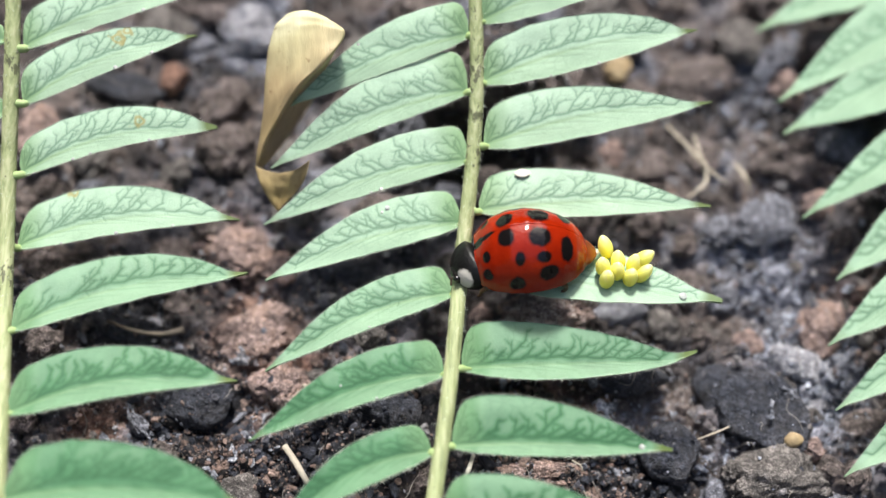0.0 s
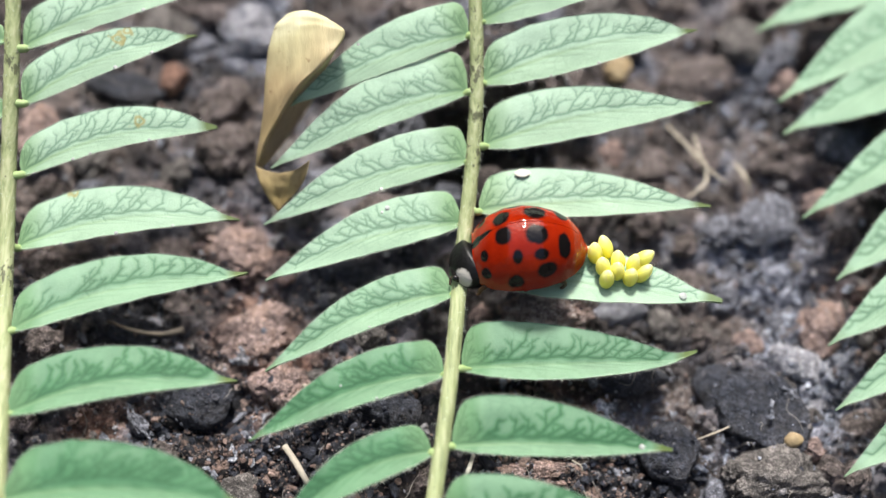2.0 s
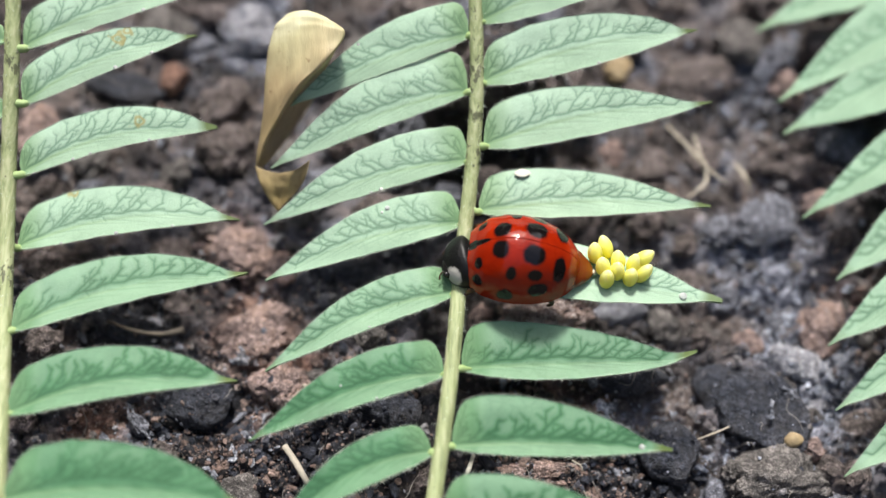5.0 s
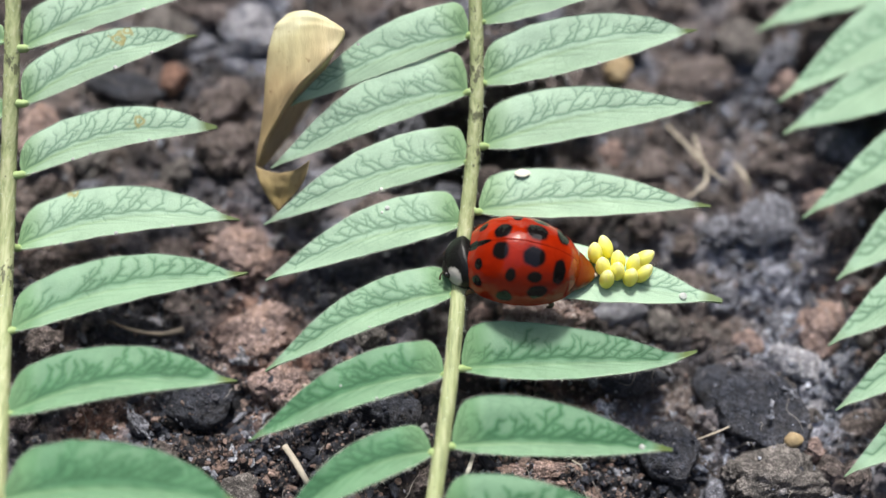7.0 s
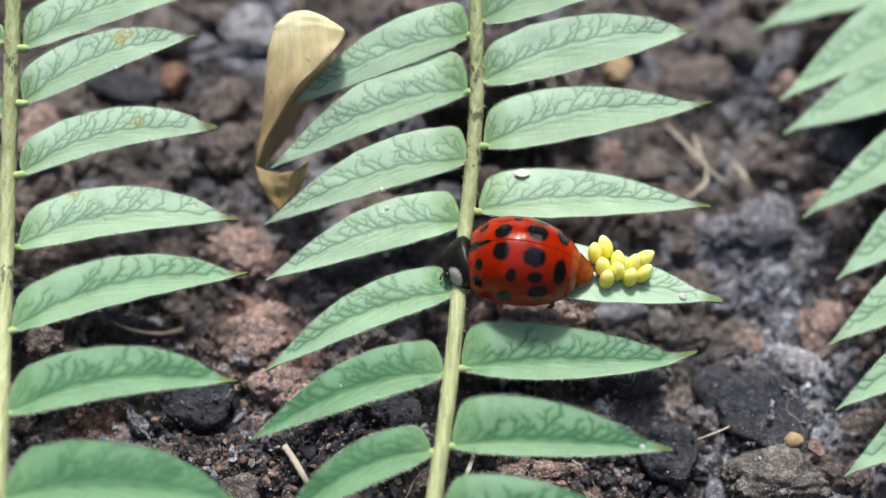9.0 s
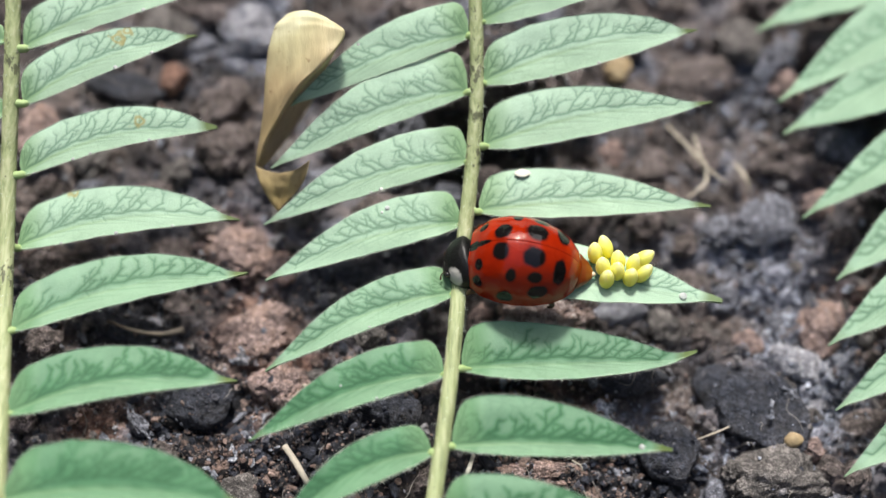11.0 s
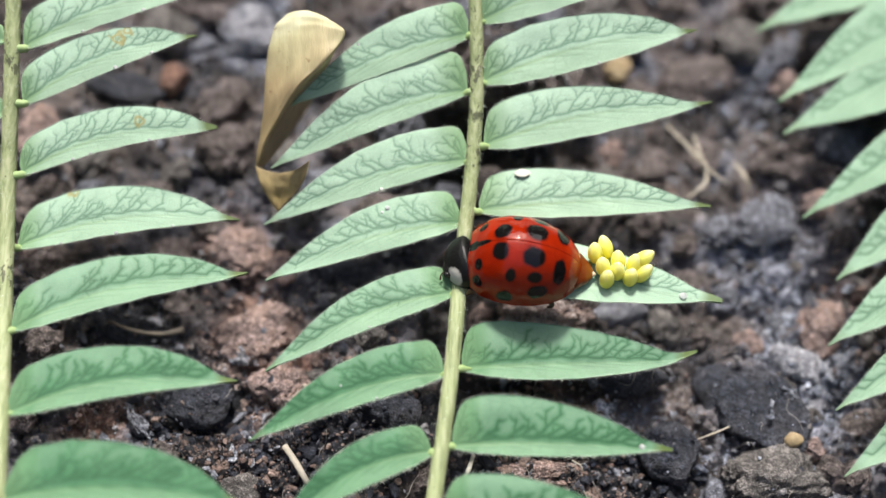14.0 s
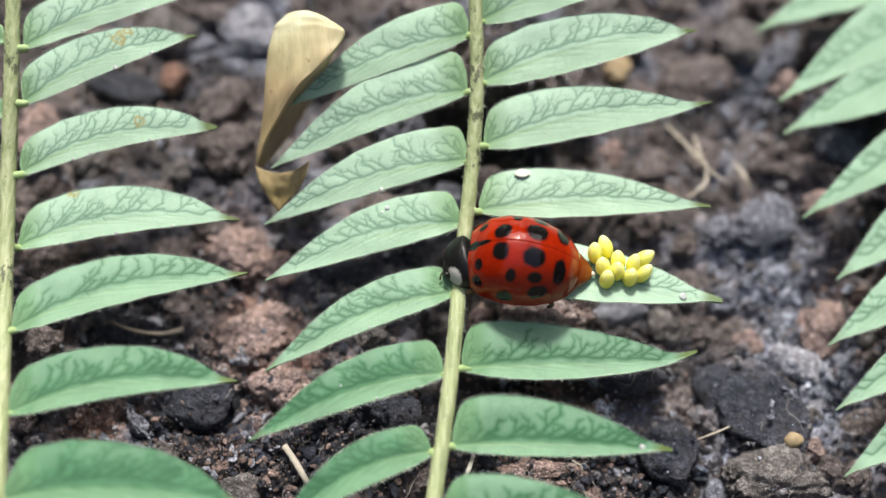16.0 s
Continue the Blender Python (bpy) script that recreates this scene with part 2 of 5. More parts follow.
GREY = crumb_material("grey_grit", [(0.0, (0.057, 0.064, 0.085)), (0.4, (0.142, 0.155, 0.191)), (0.72, (0.274, 0.300, 0.360)), (1.0, (0.699, 0.750, 0.848))], 0.4)
DARK = crumb_material("dark_grit_shade", [(0.0, (0.011, 0.015, 0.023)), (0.5, (0.030, 0.035, 0.050)), (0.85, (0.080, 0.082, 0.100)), (1.0, (0.36, 0.37, 0.42))], 0.4)


def rock(name, dark, light, rough=0.75, tint=(0.5, 0.5, 0.5)):
    """Stone or clod: broad tone, patches of another tint, fine grain and pits."""
    m, nt, b = graph(name)
    v = local(nt)
    broad, mid, fine = grain(nt, v, 480, 5, 0.62), grain(nt, v, 2300, 4, 0.7), grain(nt, v, 8500, 3, 0.7)
    col = ramp(nt, broad, [(0.28, dark), (0.5, tuple((a + c) / 2 for a, c in zip(dark, light))), (0.72, light)])
    shift = ramp(nt, grain(nt, v, 900, 3), [(0.45, (0.5, 0.5, 0.5)), (0.62, tint)])
    col = blend(nt, 0.8, col, shift, "OVERLAY")
    for tone, much in ((mid, 0.7), (fine, 0.75)):
        col = blend(nt, much, col, ramp(nt, tone, [(0.30, (0.08, 0.08, 0.08)), (0.5, (0.48, 0.48, 0.48)), (0.68, (0.95, 0.95, 0.95))]), "OVERLAY")
    grit = maths(nt, "MULTIPLY", fine, mid)
    col = blend(nt, ramp(nt, grit, [(0.27, (0, 0, 0)), (0.36, (0.65, 0.65, 0.65))]), col, tuple(min(0.7, 1.6 * c + 0.02) for c in light))
    nt.links.new(col, b.inputs["Base Color"])
    b.inputs["Roughness"].default_value = rough
    relief(nt, b, maths(nt, "ADD", mid, maths(nt, "MULTIPLY", fine, 0.35)), 1.0, 0.0004)
    return m


SLATE = rock("dark_slate_stone", (0.009, 0.013, 0.022), (0.058, 0.064, 0.085), 0.5, (0.60, 0.54, 0.46))
BRICK = rock("rusty_stone", (0.14, 0.072, 0.05), (0.32, 0.19, 0.14))
CLAY = rock("brown_clod", (0.050, 0.040, 0.036), (0.205, 0.170, 0.155), 0.8, (0.56, 0.56, 0.62))
PINK = rock("pinkish_clod", (0.155, 0.110, 0.100), (0.40, 0.305, 0.280), 0.8, (0.55, 0.50, 0.44))
FLAKE = rock("bluish_white_flake", (0.19, 0.21, 0.26), (0.44, 0.46, 0.52), 0.4)
# brighter version of PINK, its paleness standing in for light on the soil
BLUSH = rock("brightened_pink_clod", (0.26, 0.19, 0.17), (0.58, 0.46, 0.42), 0.8, (0.55, 0.5, 0.46))
LOAM = rock("grey_brown_clod", (0.070, 0.064, 0.060), (0.215, 0.198, 0.185))
ASH = rock("grey_stone", (0.060, 0.064, 0.080), (0.24, 0.25, 0.29))
CHALK = rock("pale_stone", (0.20, 0.205, 0.24), (0.46, 0.46, 0.50))
HONEY = plain("honey_pebble", [(0.3, (0.30, 0.22, 0.115)), (0.7, (0.43, 0.34, 0.20))], 500, 0.6, 0.3, 0.0001, fine=0.2)


# ---------------------------------------------------------------- mesh tools
def sheet(name, verts, faces, material, parent=None, label="", smooth=True, values=None, uv=None):
    """One mesh object from arrays in millimetres; values: point attributes; uv: one pair a vertex."""
    me = bpy.data.meshes.new(name)
    v = np.asarray(verts, dtype=np.float64) * MM
    me.from_pydata(v.tolist(), [], faces if isinstance(faces, list) else faces.tolist())
    if smooth:
        me.polygons.foreach_set("use_smooth", np.ones(len(me.polygons), dtype=bool))
    for key, val in (values or {}).items():
        me.attributes.new(key, "FLOAT", "POINT").data.foreach_set("value", np.asarray(val, dtype=np.float32))
    if uv is not None:
        idx = np.empty(len(me.loops), dtype=np.int32)
        me.loops.foreach_get("vertex_index", idx)
        me.uv_layers.new(name="UVMap").data.foreach_set("uv", np.asarray(uv, dtype=np.float32)[idx].ravel())
    me.materials.append(material)
    me.update()
    ob = new(name, me)
    if parent:
        ob.parent = parent
    if label:
        ob["label"] = label
    return ob


def quads(n, m, wrap=False, start=0):
    """Faces of an n x m grid of vertices; wrap closes the second way round."""
    cols = m if wrap else m - 1
    i, j = np.meshgrid(np.arange(n - 1), np.arange(cols), indexing="ij")
    k = (j + 1) % m
    return (np.stack([i * m + j, (i + 1) * m + j, (i + 1) * m + k, i * m + k], -1).reshape(-1, 4) + start).tolist()


def spline(points, n):
    """A smooth line of n points through the given ones (Catmull-Rom)."""
    p = np.asarray(points, dtype=float)
    p = np.vstack([2 * p[0] - p[1], p, 2 * p[-1] - p[-2]])
    t = np.linspace(0, len(p) - 3 - 1e-6, n)
    i = t.astype(int)
    f = (t - i)[:, None]
    a, b, c, d = p[i], p[i + 1], p[i + 2], p[i + 3]
    return 0.5 * (2 * b + (c - a) * f + (2 * a - 5 * b + 4 * c - d) * f ** 2 + (3 * b - a - 3 * c + d) * f ** 3)


def tube(points, radii, sides=10, n=None, rough=0.0, seed=0, flat=1.0):
    """Vertices and faces of a closed round rod through points (mm)."""
    n = n or max(4, len(points) * 4)
    line = spline(points, n)
    rad = np.interp(np.linspace(0, 1, n), np.linspace(0, 1, len(radii)), radii)
    rng = np.random.default_rng(seed)
    tan = np.gradient(line, axis=0)
    tan /= np.linalg.norm(tan, axis=1)[:, None]
    side = np.cross(tan, (0, 0, 1.0)) + 1e-6
    side /= np.linalg.norm(side, axis=1)[:, None]
    top = np.cross(side, tan)
    a = np.linspace(0, 2 * np.pi, sides, endpoint=False)
    r = rad[:, None] * (1 + rough * rng.normal(size=(n, sides)))
    v = line[:, None] + r[..., None] * (np.cos(a)[None, :, None] * side[:, None] + flat * np.sin(a)[None, :, None] * top[:, None])
    v = v.reshape(-1, 3)
    f = quads(n, sides, True)
    v = np.vstack([v, line[0], line[-1]])
    for j in range(sides):
        f.append([n * sides, j, (j + 1) % sides])
        f.append([n * sides + 1, (n - 1) * sides + (j + 1) % sides, (n - 1) * sides + j])
    return v, f


def ball(level):
    bm = bmesh.new()
    bmesh.ops.create_icosphere(bm, subdivisions=level, radius=1.0)
    v = np.array([x.co[:] for x in bm.verts])
    f = np.array([[x.index for x in p.verts] for p in bm.faces])
    bm.free()
    return v, f


BALL1, BALL2, BALL3, BALL4, BALL5 = [ball(k) for k in (1, 2, 3, 4, 5)]


def fbm(p, scale, octaves=4, seed=0.0):
    return np.array([noise.fractal(Vector((x * scale + seed, y * scale - seed, z * scale + 2 * seed)), 0.9, 2.1, octaves) for x, y, z in p])


# ---------------------------------------------------------------- the ground
GROUND = -6.4


MOUNDS = [(-0.1, 13.9, 4.3, 7), (5.0, 12.1, 3.2, 5.2), (26.0, 10.8, 4.5, 2.4), (26.9, 18.9, 4, 2.2), (25.9, 4.0, 3.5, 1.8), (-23.8, -2.0, 3, 2.6), (-26.3, 11.8, 3, 2.4), (-4.2, -7.5, 3.4, 2), (-3.0, -2.8, 2.8, 2.2), (8.8, -5.8, 2.4, 1.2), (5.9, -2.4, 2.6, 2.0)]


def height(x, y):
    """Height of the bare soil (mm) at x, y (mm)."""
    heap = sum(h * math.exp(-((x - a) ** 2 + (y - b) ** 2) / (r * r)) for a, b, r, h in MOUNDS) if abs(x) < 45 and abs(y) < 45 else 0.0
    h = 0.9 * noise.noise((x * 0.13, y * 0.13, 3.1)) + 0.7 * noise.noise((x * 0.37, y * 0.37, 7.7))
    h += 1.45 * (abs(noise.noise((x * 0.62, y * 0.62, 1.3))) - 0.25) + 0.85 * (abs(noise.noise((x * 1.4, y * 1.4, 5.0))) - 0.25)
    if abs(x) < 40 and abs(y) < 40:
        h += 0.30 * noise.noise((x * 3.1, y * 3.1, 2.0)) + 0.20 * noise.noise((x * 6.3, y * 6.3, 9.0))
    return GROUND - 0.05 * max(-40, min(40, x)) - 0.05 * max(-40, min(40, y)) + h + heap


RUST_AT = [(-8.6, -11.2, 2.4, 0.7), (-4.6, -12.4, 2.4, 0.6), (-11.8, -9.4, 1.6, 0.6), (2.4, -9.0, 1.6, 0.5), (4.2, -6.0, 1.6, 0.5), (-13.8, -8.7, 1.5, 0.9), (-15.3, -8.4, 1.2, 0.8), (-11.7, -6.5, 1.4, 0.7), (-10.3, -10.8, 1.6, 0.45), (-19.4, -8.4, 1.4, 0.6), (8.4, -11.4, 2.2, 0.7), (-10.5, -2.7, 2.6, 0.9), (-8.9, -5.8, 2.4, 0.7), (-12.7, 2.6, 2.2, 0.6), (-14.8, -8.8, 3, 0.6), (-3.0, -6.4, 2, 0.4), (5.4, -10.5, 3.2, 0.6), (23.7, -1.0, 2.2, 0.7), (5.7, -2.1, 1.5, 0.5), (7.2, -5.9, 2.2, 0.3)]
GREY_AT = [(22.6, -2.2, 2.4, 0.9), (21.6, -5.2, 2.0, 0.8), (19.6, 1.6, 2.0, 0.6), (-13.0, 18.8, 2.8, 1), (20.0, 15.4, 3, 0.7), (20.7, -3.9, 2.6, 1), (20.9, -6.6, 1.6, 1), (18.7, 4.2, 2.6, 0.6), (-16.3, -9.2, 1.5, 0.5), (10.5, -8.1, 2.2, 0.5), (-2.9, 8.0, 1.5, 0.6), (15.5, -9.4, 1.6, 0.4), (-11.5, 16.5, 1.8, 0.8), (12.5, 17.5, 1.6, 0.7), (17.0, 9.5, 1.4, 0.6)]
# charred grit, plus dark soil standing in for shade low down and between leaflets
DARK_AT = [(-6.9, -9.0, 2.6, 1), (-4.1, -9.6, 2.0, 0.8), (-9.2, -10.7, 1.6, 0.5), (2.3, -11.4, 2.2, 0.8), (-18.0, -2.5, 2.5, 1), (-13.5, -7.2, 3, 1), (-7.3, 0.2, 2, 1), (-2.9, -7.7, 3, 0.9), (-23.8, -2.0, 1.5, 0.8), (-13.3, 1.5, 1.5, 0.5), (5.4, -11.7, 2, 0.4), (12.1, -11.3, 2, 0.5), (9.4, 3.9, 2, 0.6), (-5.0, -11.5, 2.2, 0.5), (-22.4, -6.7, 2, 0.6), (-11.0, -11.6, 2, 0.3), (9.7, -11.4, 3, 0.7), (3.7, -5.9, 2.5, 0.5), (-0.8, 8.4, 1.6, 0.9), (-1.6, 16.1, 1.6, 0.9), (4.8, 9.4, 1.6, 0.9), (4.2, 14.0, 1.5, 0.9), (-2.8, 3.6, 1.6, 0.8)]


def patches(x, y, spots, base=0.0):
    """How much of a kind of soil lies at the places x, y (arrays)."""
    return np.clip(base + sum(w * np.exp(-((x - a) ** 2 + (y - b) ** 2) / (r * r)) for a, b, r, w in spots), 0, 1)


def ground():
    near = np.arange(-33, 33.01, 0.15)
    far = 33 + 0.3 * (1.32 ** np.arange(1, 48) - 1)
    xs = np.concatenate([-far[::-1], near, far])
    ys = np.concatenate([11 - far[::-1], np.arange(-22, 24.01, 0.15), far - 9])
    v = np.empty((len(xs), len(ys), 3))
    for i, x in enumerate(xs):
        for j, y in enumerate(ys):
            d = max(abs(x), abs(y))
            v[i, j] = (x, y, height(x, y) if d < 300 else height(300 * x / d, 300 * y / d))
    p = v.reshape(-1, 3)
    kinds = {"rust": patches(p[:, 0], p[:, 1], RUST_AT), "pale": patches(p[:, 0], p[:, 1], GREY_AT), "dark": patches(p[:, 0], p[:, 1], DARK_AT)}
    g = sheet("ground", p, quads(len(xs), len(ys)), SOIL, values=kinds)
    # faces run the other way round on this grid
    g.data.flip_normals()
    return tagged(g, "damp brown garden soil with rusty, grey, dark and painted shade patches", "ground", kind="structure")


ground()


def cluster(x, y, spots, base):
    return min(1.0, base + sum(w * math.exp(-((x - cx) ** 2 + (y - cy) ** 2) / (r * r)) for cx, cy, r, w in spots))


STONE_TOPS = []


def stone(name, label, at, size, turn, material, seed, lumps=0.3, angular=0.0, category="stone", lift=0.25):
    """One irregular stone resting in the soil; at: its middle on the ground (mm), size: half axes."""
    crumbly = category == "soil"
    v, f = BALL5 if crumbly else BALL4
    n = fbm(v, 1.3, 3, seed * 3.7)
    w = v * (1 + lumps * n)[:, None]
    if angular:
        rng = np.random.default_rng(seed)
        for k in range(9):
            d = rng.normal(size=3)
            d /= np.linalg.norm(d)
            over = np.maximum(w @ d - (1 - angular * rng.uniform(0.5, 1.2)), 0)
            w = w - 0.9 * over[:, None] * d
    w = w * (1 + 0.05 * fbm(v, 5.0, 4, seed * 1.1))[:, None]
    if crumbly:      # grains stand out all over a clod
        w = w * (1 + 0.16 * (0.5 - np.abs(fbm(v, 4.5, 3, seed * 2.3))) + 0.09 * fbm(v, 12.0, 2, seed))[:, None]
    w = w * np.array(size)
    m = np.array(Euler([radians(a) for a in turn]).to_matrix())
    w = w @ m.T
    ob = sheet(name, w, f, material)
    z = height(at[0], at[1]) + lift * size[2]
    ob.location = (at[0] * MM, at[1] * MM, z * MM)
    STONE_TOPS.append((at[0], at[1], z, size[0], size[1], size[2], radians(turn[2])))
    return tagged(ob, label, category)


stone("stone", "large dark slate stone with a rough dusty face", (17.37, -6.63, -6.64), (2.5, 3.9, 1.5), (0, 0, 40), SLATE, 1, 0.12, 0.35)
stone("stone", "dark bluish stone in the shade of a leaflet", (10.57, -5.39, -6.36), (2.3, 1.0, 0.9), (0, 0, 8), SLATE, 2, 0.15, 0.3)
stone("stone", "dark rounded stone at the edge of the litter", (12.47, -9.40, -6.25), (1.8, 1.9, 1.0), (0, 10, 20), SLATE, 3, 0.2, 0.25)
stone("stone", "rusty red angular stone on grey soil", (-17.02, 14.21, -5.96), (1.25, 1.15, 1.1), (10, 0, 30), BRICK, 4, 0.15, 0.4)
stone("stone", "grey slab half under a leaflet", (-19.81, 13.69, -5.79), (2.6, 1.3, 0.8), (0, 0, -10), SLATE, 5, 0.15, 0.35)
stone("clod", "brown crumbly clod of soil", (-13.14, 9.49, -5.92), (1.7, 1.5, 1.1), (0, 0, 25), CLAY, 6, 0.35, 0.0, "soil")
stone("clod", "brown clod beside the rusty stone", (-13.90, 12.39, -6.02), (1.9, 1.2, 1.0), (0, 0, 60), CLAY, 7, 0.35, 0.0, "soil")
stone("clod", "pinkish crumbly clod of baked clay", (-10.56, -2.56, -5.44), (2.3, 1.5, 0.9), (0, 0, 20), PINK, 8, 0.4, 0.0, "soil")
stone("clod", "pinkish clod under the leaflet tips", (-12.07, 2.47, -5.62), (1.7, 1.5, 0.8), (0, 0, -20), PINK, 9, 0.4, 0.0, "soil")
stone("clod", "reddish clod beside dark grit", (-8.92, -5.96, -5.36), (1.5, 1.2, 0.8), (0, 0, 0), PINK, 10, 0.4, 0.0, "soil")
stone("stone", "dark charred stone under a leaflet", (-13.49, -7.03, -5.07), (2.4, 1.5, 0.9), (0, 0, 10), SLATE, 11, 0.2, 0.3)
stone("stone", "flat dark stone with a strip of bark across it", (-17.69, -2.70, -5.08), (2.2, 1.0, 0.7), (0, 0, -5), SLATE, 12, 0.2, 0.3)
stone("stone", "dark grey stone in the gap between leaflets", (-4.76, 1.34, -5.93), (1.9, 1.1, 0.9), (0, 0, -15), SLATE, 13, 0.2, 0.3)
stone("stone", "dark stone below a leaflet", (-2.93, -7.52, -5.58), (2.2, 1.2, 0.8), (0, 0, -20), SLATE, 14, 0.2, 0.3)
stone("clod", "brown clod of soil with a rough face", (21.39, 9.05, -7.62), (2.3, 1.3, 1.1), (0, 0, -10), CLAY, 15, 0.35, 0.0, "soil")
stone("clod", "pinkish clod in brown soil", (10.44, 9.97, -7.12), (1.0, 0.8, 0.7), (0, 0, 30), PINK, 16, 0.35, 0.0, "soil")
stone("clod", "ochre crumb of clay", (11.22, 16.26, -7.47), (0.8, 0.9, 0.6), (0, 0, 10), HONEY, 17, 0.35, 0.0, "soil")
stone("stone", "rough grey stone lump", (19.45, 4.97, -7.32), (2.2, 1.6, 1.0), (0, 0, 30), ASH, 18, 0.3, 0.2)
stone("stone", "pale bluish grey stone", (20.32, -3.90, -6.92), (1.9, 1.1, 0.9), (0, 0, -30), CHALK, 19, 0.3, 0.2)
stone("stone", "small whitish stone chip on grey grit", (21.10, -6.46, -6.83), (0.95, 0.8, 0.7), (0, 0, 20), CHALK, 20, 0.3, 0.3)
stone("clod", "pinkish clod beside pale grit", (22.32, -1.55, -7.14), (1.6, 1.3, 0.9), (0, 0, 60), PINK, 21, 0.4, 0.0, "soil")
stone("pebble", "smooth honey coloured pebble", (19.22, -8.89, -6.62), (0.52, 0.42, 0.42), (0, 0, 10), HONEY, 22, 0.1, 0.0, "pebble", 2.6)
stone("clod", "grey brown clod of soil with a rough face", (17.94, -10.93, -6.45), (2.7, 1.6, 1.0), (0, 0, 0), LOAM, 23, 0.40, 0.0, "soil")
stone("stone", "brown stone beside the chips", (23.70, -7.43, -6.91), (1.5, 0.8, 0.7), (0, 0, 20), CLAY, 24, 0.25, 0.2)
stone("stone", "whitish blue stone among brown soil", (-12.63, 18.82, -6.41), (2.0, 1.9, 0.9), (0, 0, 40), CHALK, 25, 0.35, 0.2)
stone("stone", "pale chip on pink soil", (-11.21, -4.48, -5.32), (0.55, 0.4, 0.35), (0, 0, 20), CHALK, 26, 0.2, 0.4)
stone("stone", "pale chip on dark soil", (-16.50, -1.98, -5.18), (0.6, 0.4, 0.35), (0, 0, -10), CHALK, 27, 0.2, 0.4)
stone("stone", "bluish flake on dark soil", (-16.57, -8.22, -4.86), (0.55, 0.9, 0.35), (0, 0, 20), ASH, 28, 0.2, 0.4)
stone("clod", "brown clod in the shade", (16.30, 15.32, -7.68), (2.3, 1.6, 1.0), (0, 0, 20), CLAY, 29, 0.35, 0.0, "soil")
stone("clod", "brown clod beside dry fibres", (12.83, 8.80, -7.18), (1.6, 1.2, 0.9), (0, 0, 10), CLAY, 30, 0.35, 0.0, "soil")
stone("clod", "pinkish clod at the foot of the stem, paled for missing light", (5.74, -1.88, -6.29), (2.5, 1.2, 0.9), (0, 0, 0), BLUSH, 31, 0.35, 0.0, "soil")
stone("clod", "flat rusty clod beneath the leaflets", (5.38, -11.09, -5.81), (2.3, 0.9, 0.7), (0, 0, 0), PINK, 32, 0.4, 0.0, "soil")
# pale material in place of light that does not reach this stone
stone("stone", "bluish grey stone under a leaflet, paled for missing light", (9.75, -0.72, -6.55), (2.2, 0.9, 0.8), (0, 0, 0), CHALK, 33, 0.3, 0.2)
stone("stone", "dark blue grey stone", (22.12, 17.32, -8.07), (1.1, 1.2, 0.7), (0, 0, 0), ASH, 34, 0.3, 0.2)


def rest(x, y):
    """Height of the soil or of a stone that lies there."""
    z, on = height(x, y), False
    for cx, cy, cz, a, b, c, turn in STONE_TOPS:
        dx, dy = x - cx, y - cy
        u, w = math.cos(turn) * dx + math.sin(turn) * dy, math.cos(turn) * dy - math.sin(turn) * dx
        d = (u / a) ** 2 + (w / b) ** 2
        if d < 0.9:
            top = cz + 0.92 * c * math.sqrt(1 - d)
            if top > z:
                z, on = top, True
    return z, on


def clods(count, seed):
    """Middling clods that lie side by side with dark gaps between them."""
    rng = np.random.default_rng(seed)
    made = [(a, b, max(c, d)) for a, b, _, c, d, _, _ in STONE_TOPS]
    kinds = ((CLAY, "brown crumbly clod of soil"), (CLAY, "brown crumbly clod of soil"), (LOAM, "grey brown crumbly clod of soil"), (PINK, "pinkish crumbly clod of baked clay"), (ASH, "bluish grey crumbly lump of soil"))
    done = tries = 0
    while done < count and tries < 6000:
        tries += 1
        x, y = rng.uniform(-26, 28), rng.uniform(-13, 22)
        r = rng.uniform(0.6, 1.05) * (1.0 + 0.035 * max(0.0, y + 4))
        if cluster(x, y, DARK_AT, 0) > 0.45 or any((x - a) ** 2 + (y - b) ** 2 < (0.85 * (r + c)) ** 2 for a, b, c in made):
            continue
        material, label = kinds[int(rng.choice(5, p=(0.3, 0.2, 0.2, 0.12, 0.18)))]
        v, f = BALL4
        w = v * (1 + 0.38 * fbm(v, 1.4, 3, 50 + done * 1.7) + 0.14 * (0.5 - np.abs(fbm(v, 4.2, 3, done * 2.3))) + 0.06 * fbm(v, 11.0, 2, done))[:, None]
        w = w * (r * rng.uniform(0.8, 1.25), r * rng.uniform(0.7, 1.1), r * rng.uniform(0.6, 0.85))
        ob = sheet("clod", w @ np.array(Euler((0, 0, rng.uniform(0, 6.28))).to_matrix()).T, f, material)
        ob.location = (x * MM, y * MM, (height(x, y) + 0.22 * r) * MM)
        tagged(ob, label, "soil", group="clods of soil")
        made.append((x, y, r))
        done += 1


clods(110, 31)


def wall(name, at, size):
    """A plain wall added out of view to hold off sky light from the sides."""
    bm = bmesh.new()
    bmesh.ops.create_cube(bm, size=1.0)
    bmesh.ops.scale(bm, vec=size, verts=bm.verts)
    me = bpy.data.meshes.new(name)
    bm.to_mesh(me)
    bm.free()
    me.materials.append(WALL)
    ob = new(name, me)
    ob.location = at
    return tagged(ob, "plain unseen wall added to hold off side light", "wall", kind="structure")


# unseen blockers: they narrow the sky so that gaps under leaflets darken
wall("sky_block_north", (0, 0.155, 0.037), (0.30, 0.01, 0.144))
wall("sky_block_south", (0, -0.145, 0.047), (0.30, 0.01, 0.164))
wall("sky_block_east", (0.155, 0.005, 0.105), (0.01, 0.31, 0.28))
wall("sky_block_west", (-0.155, 0.005, 0.105), (0.01, 0.31, 0.28))


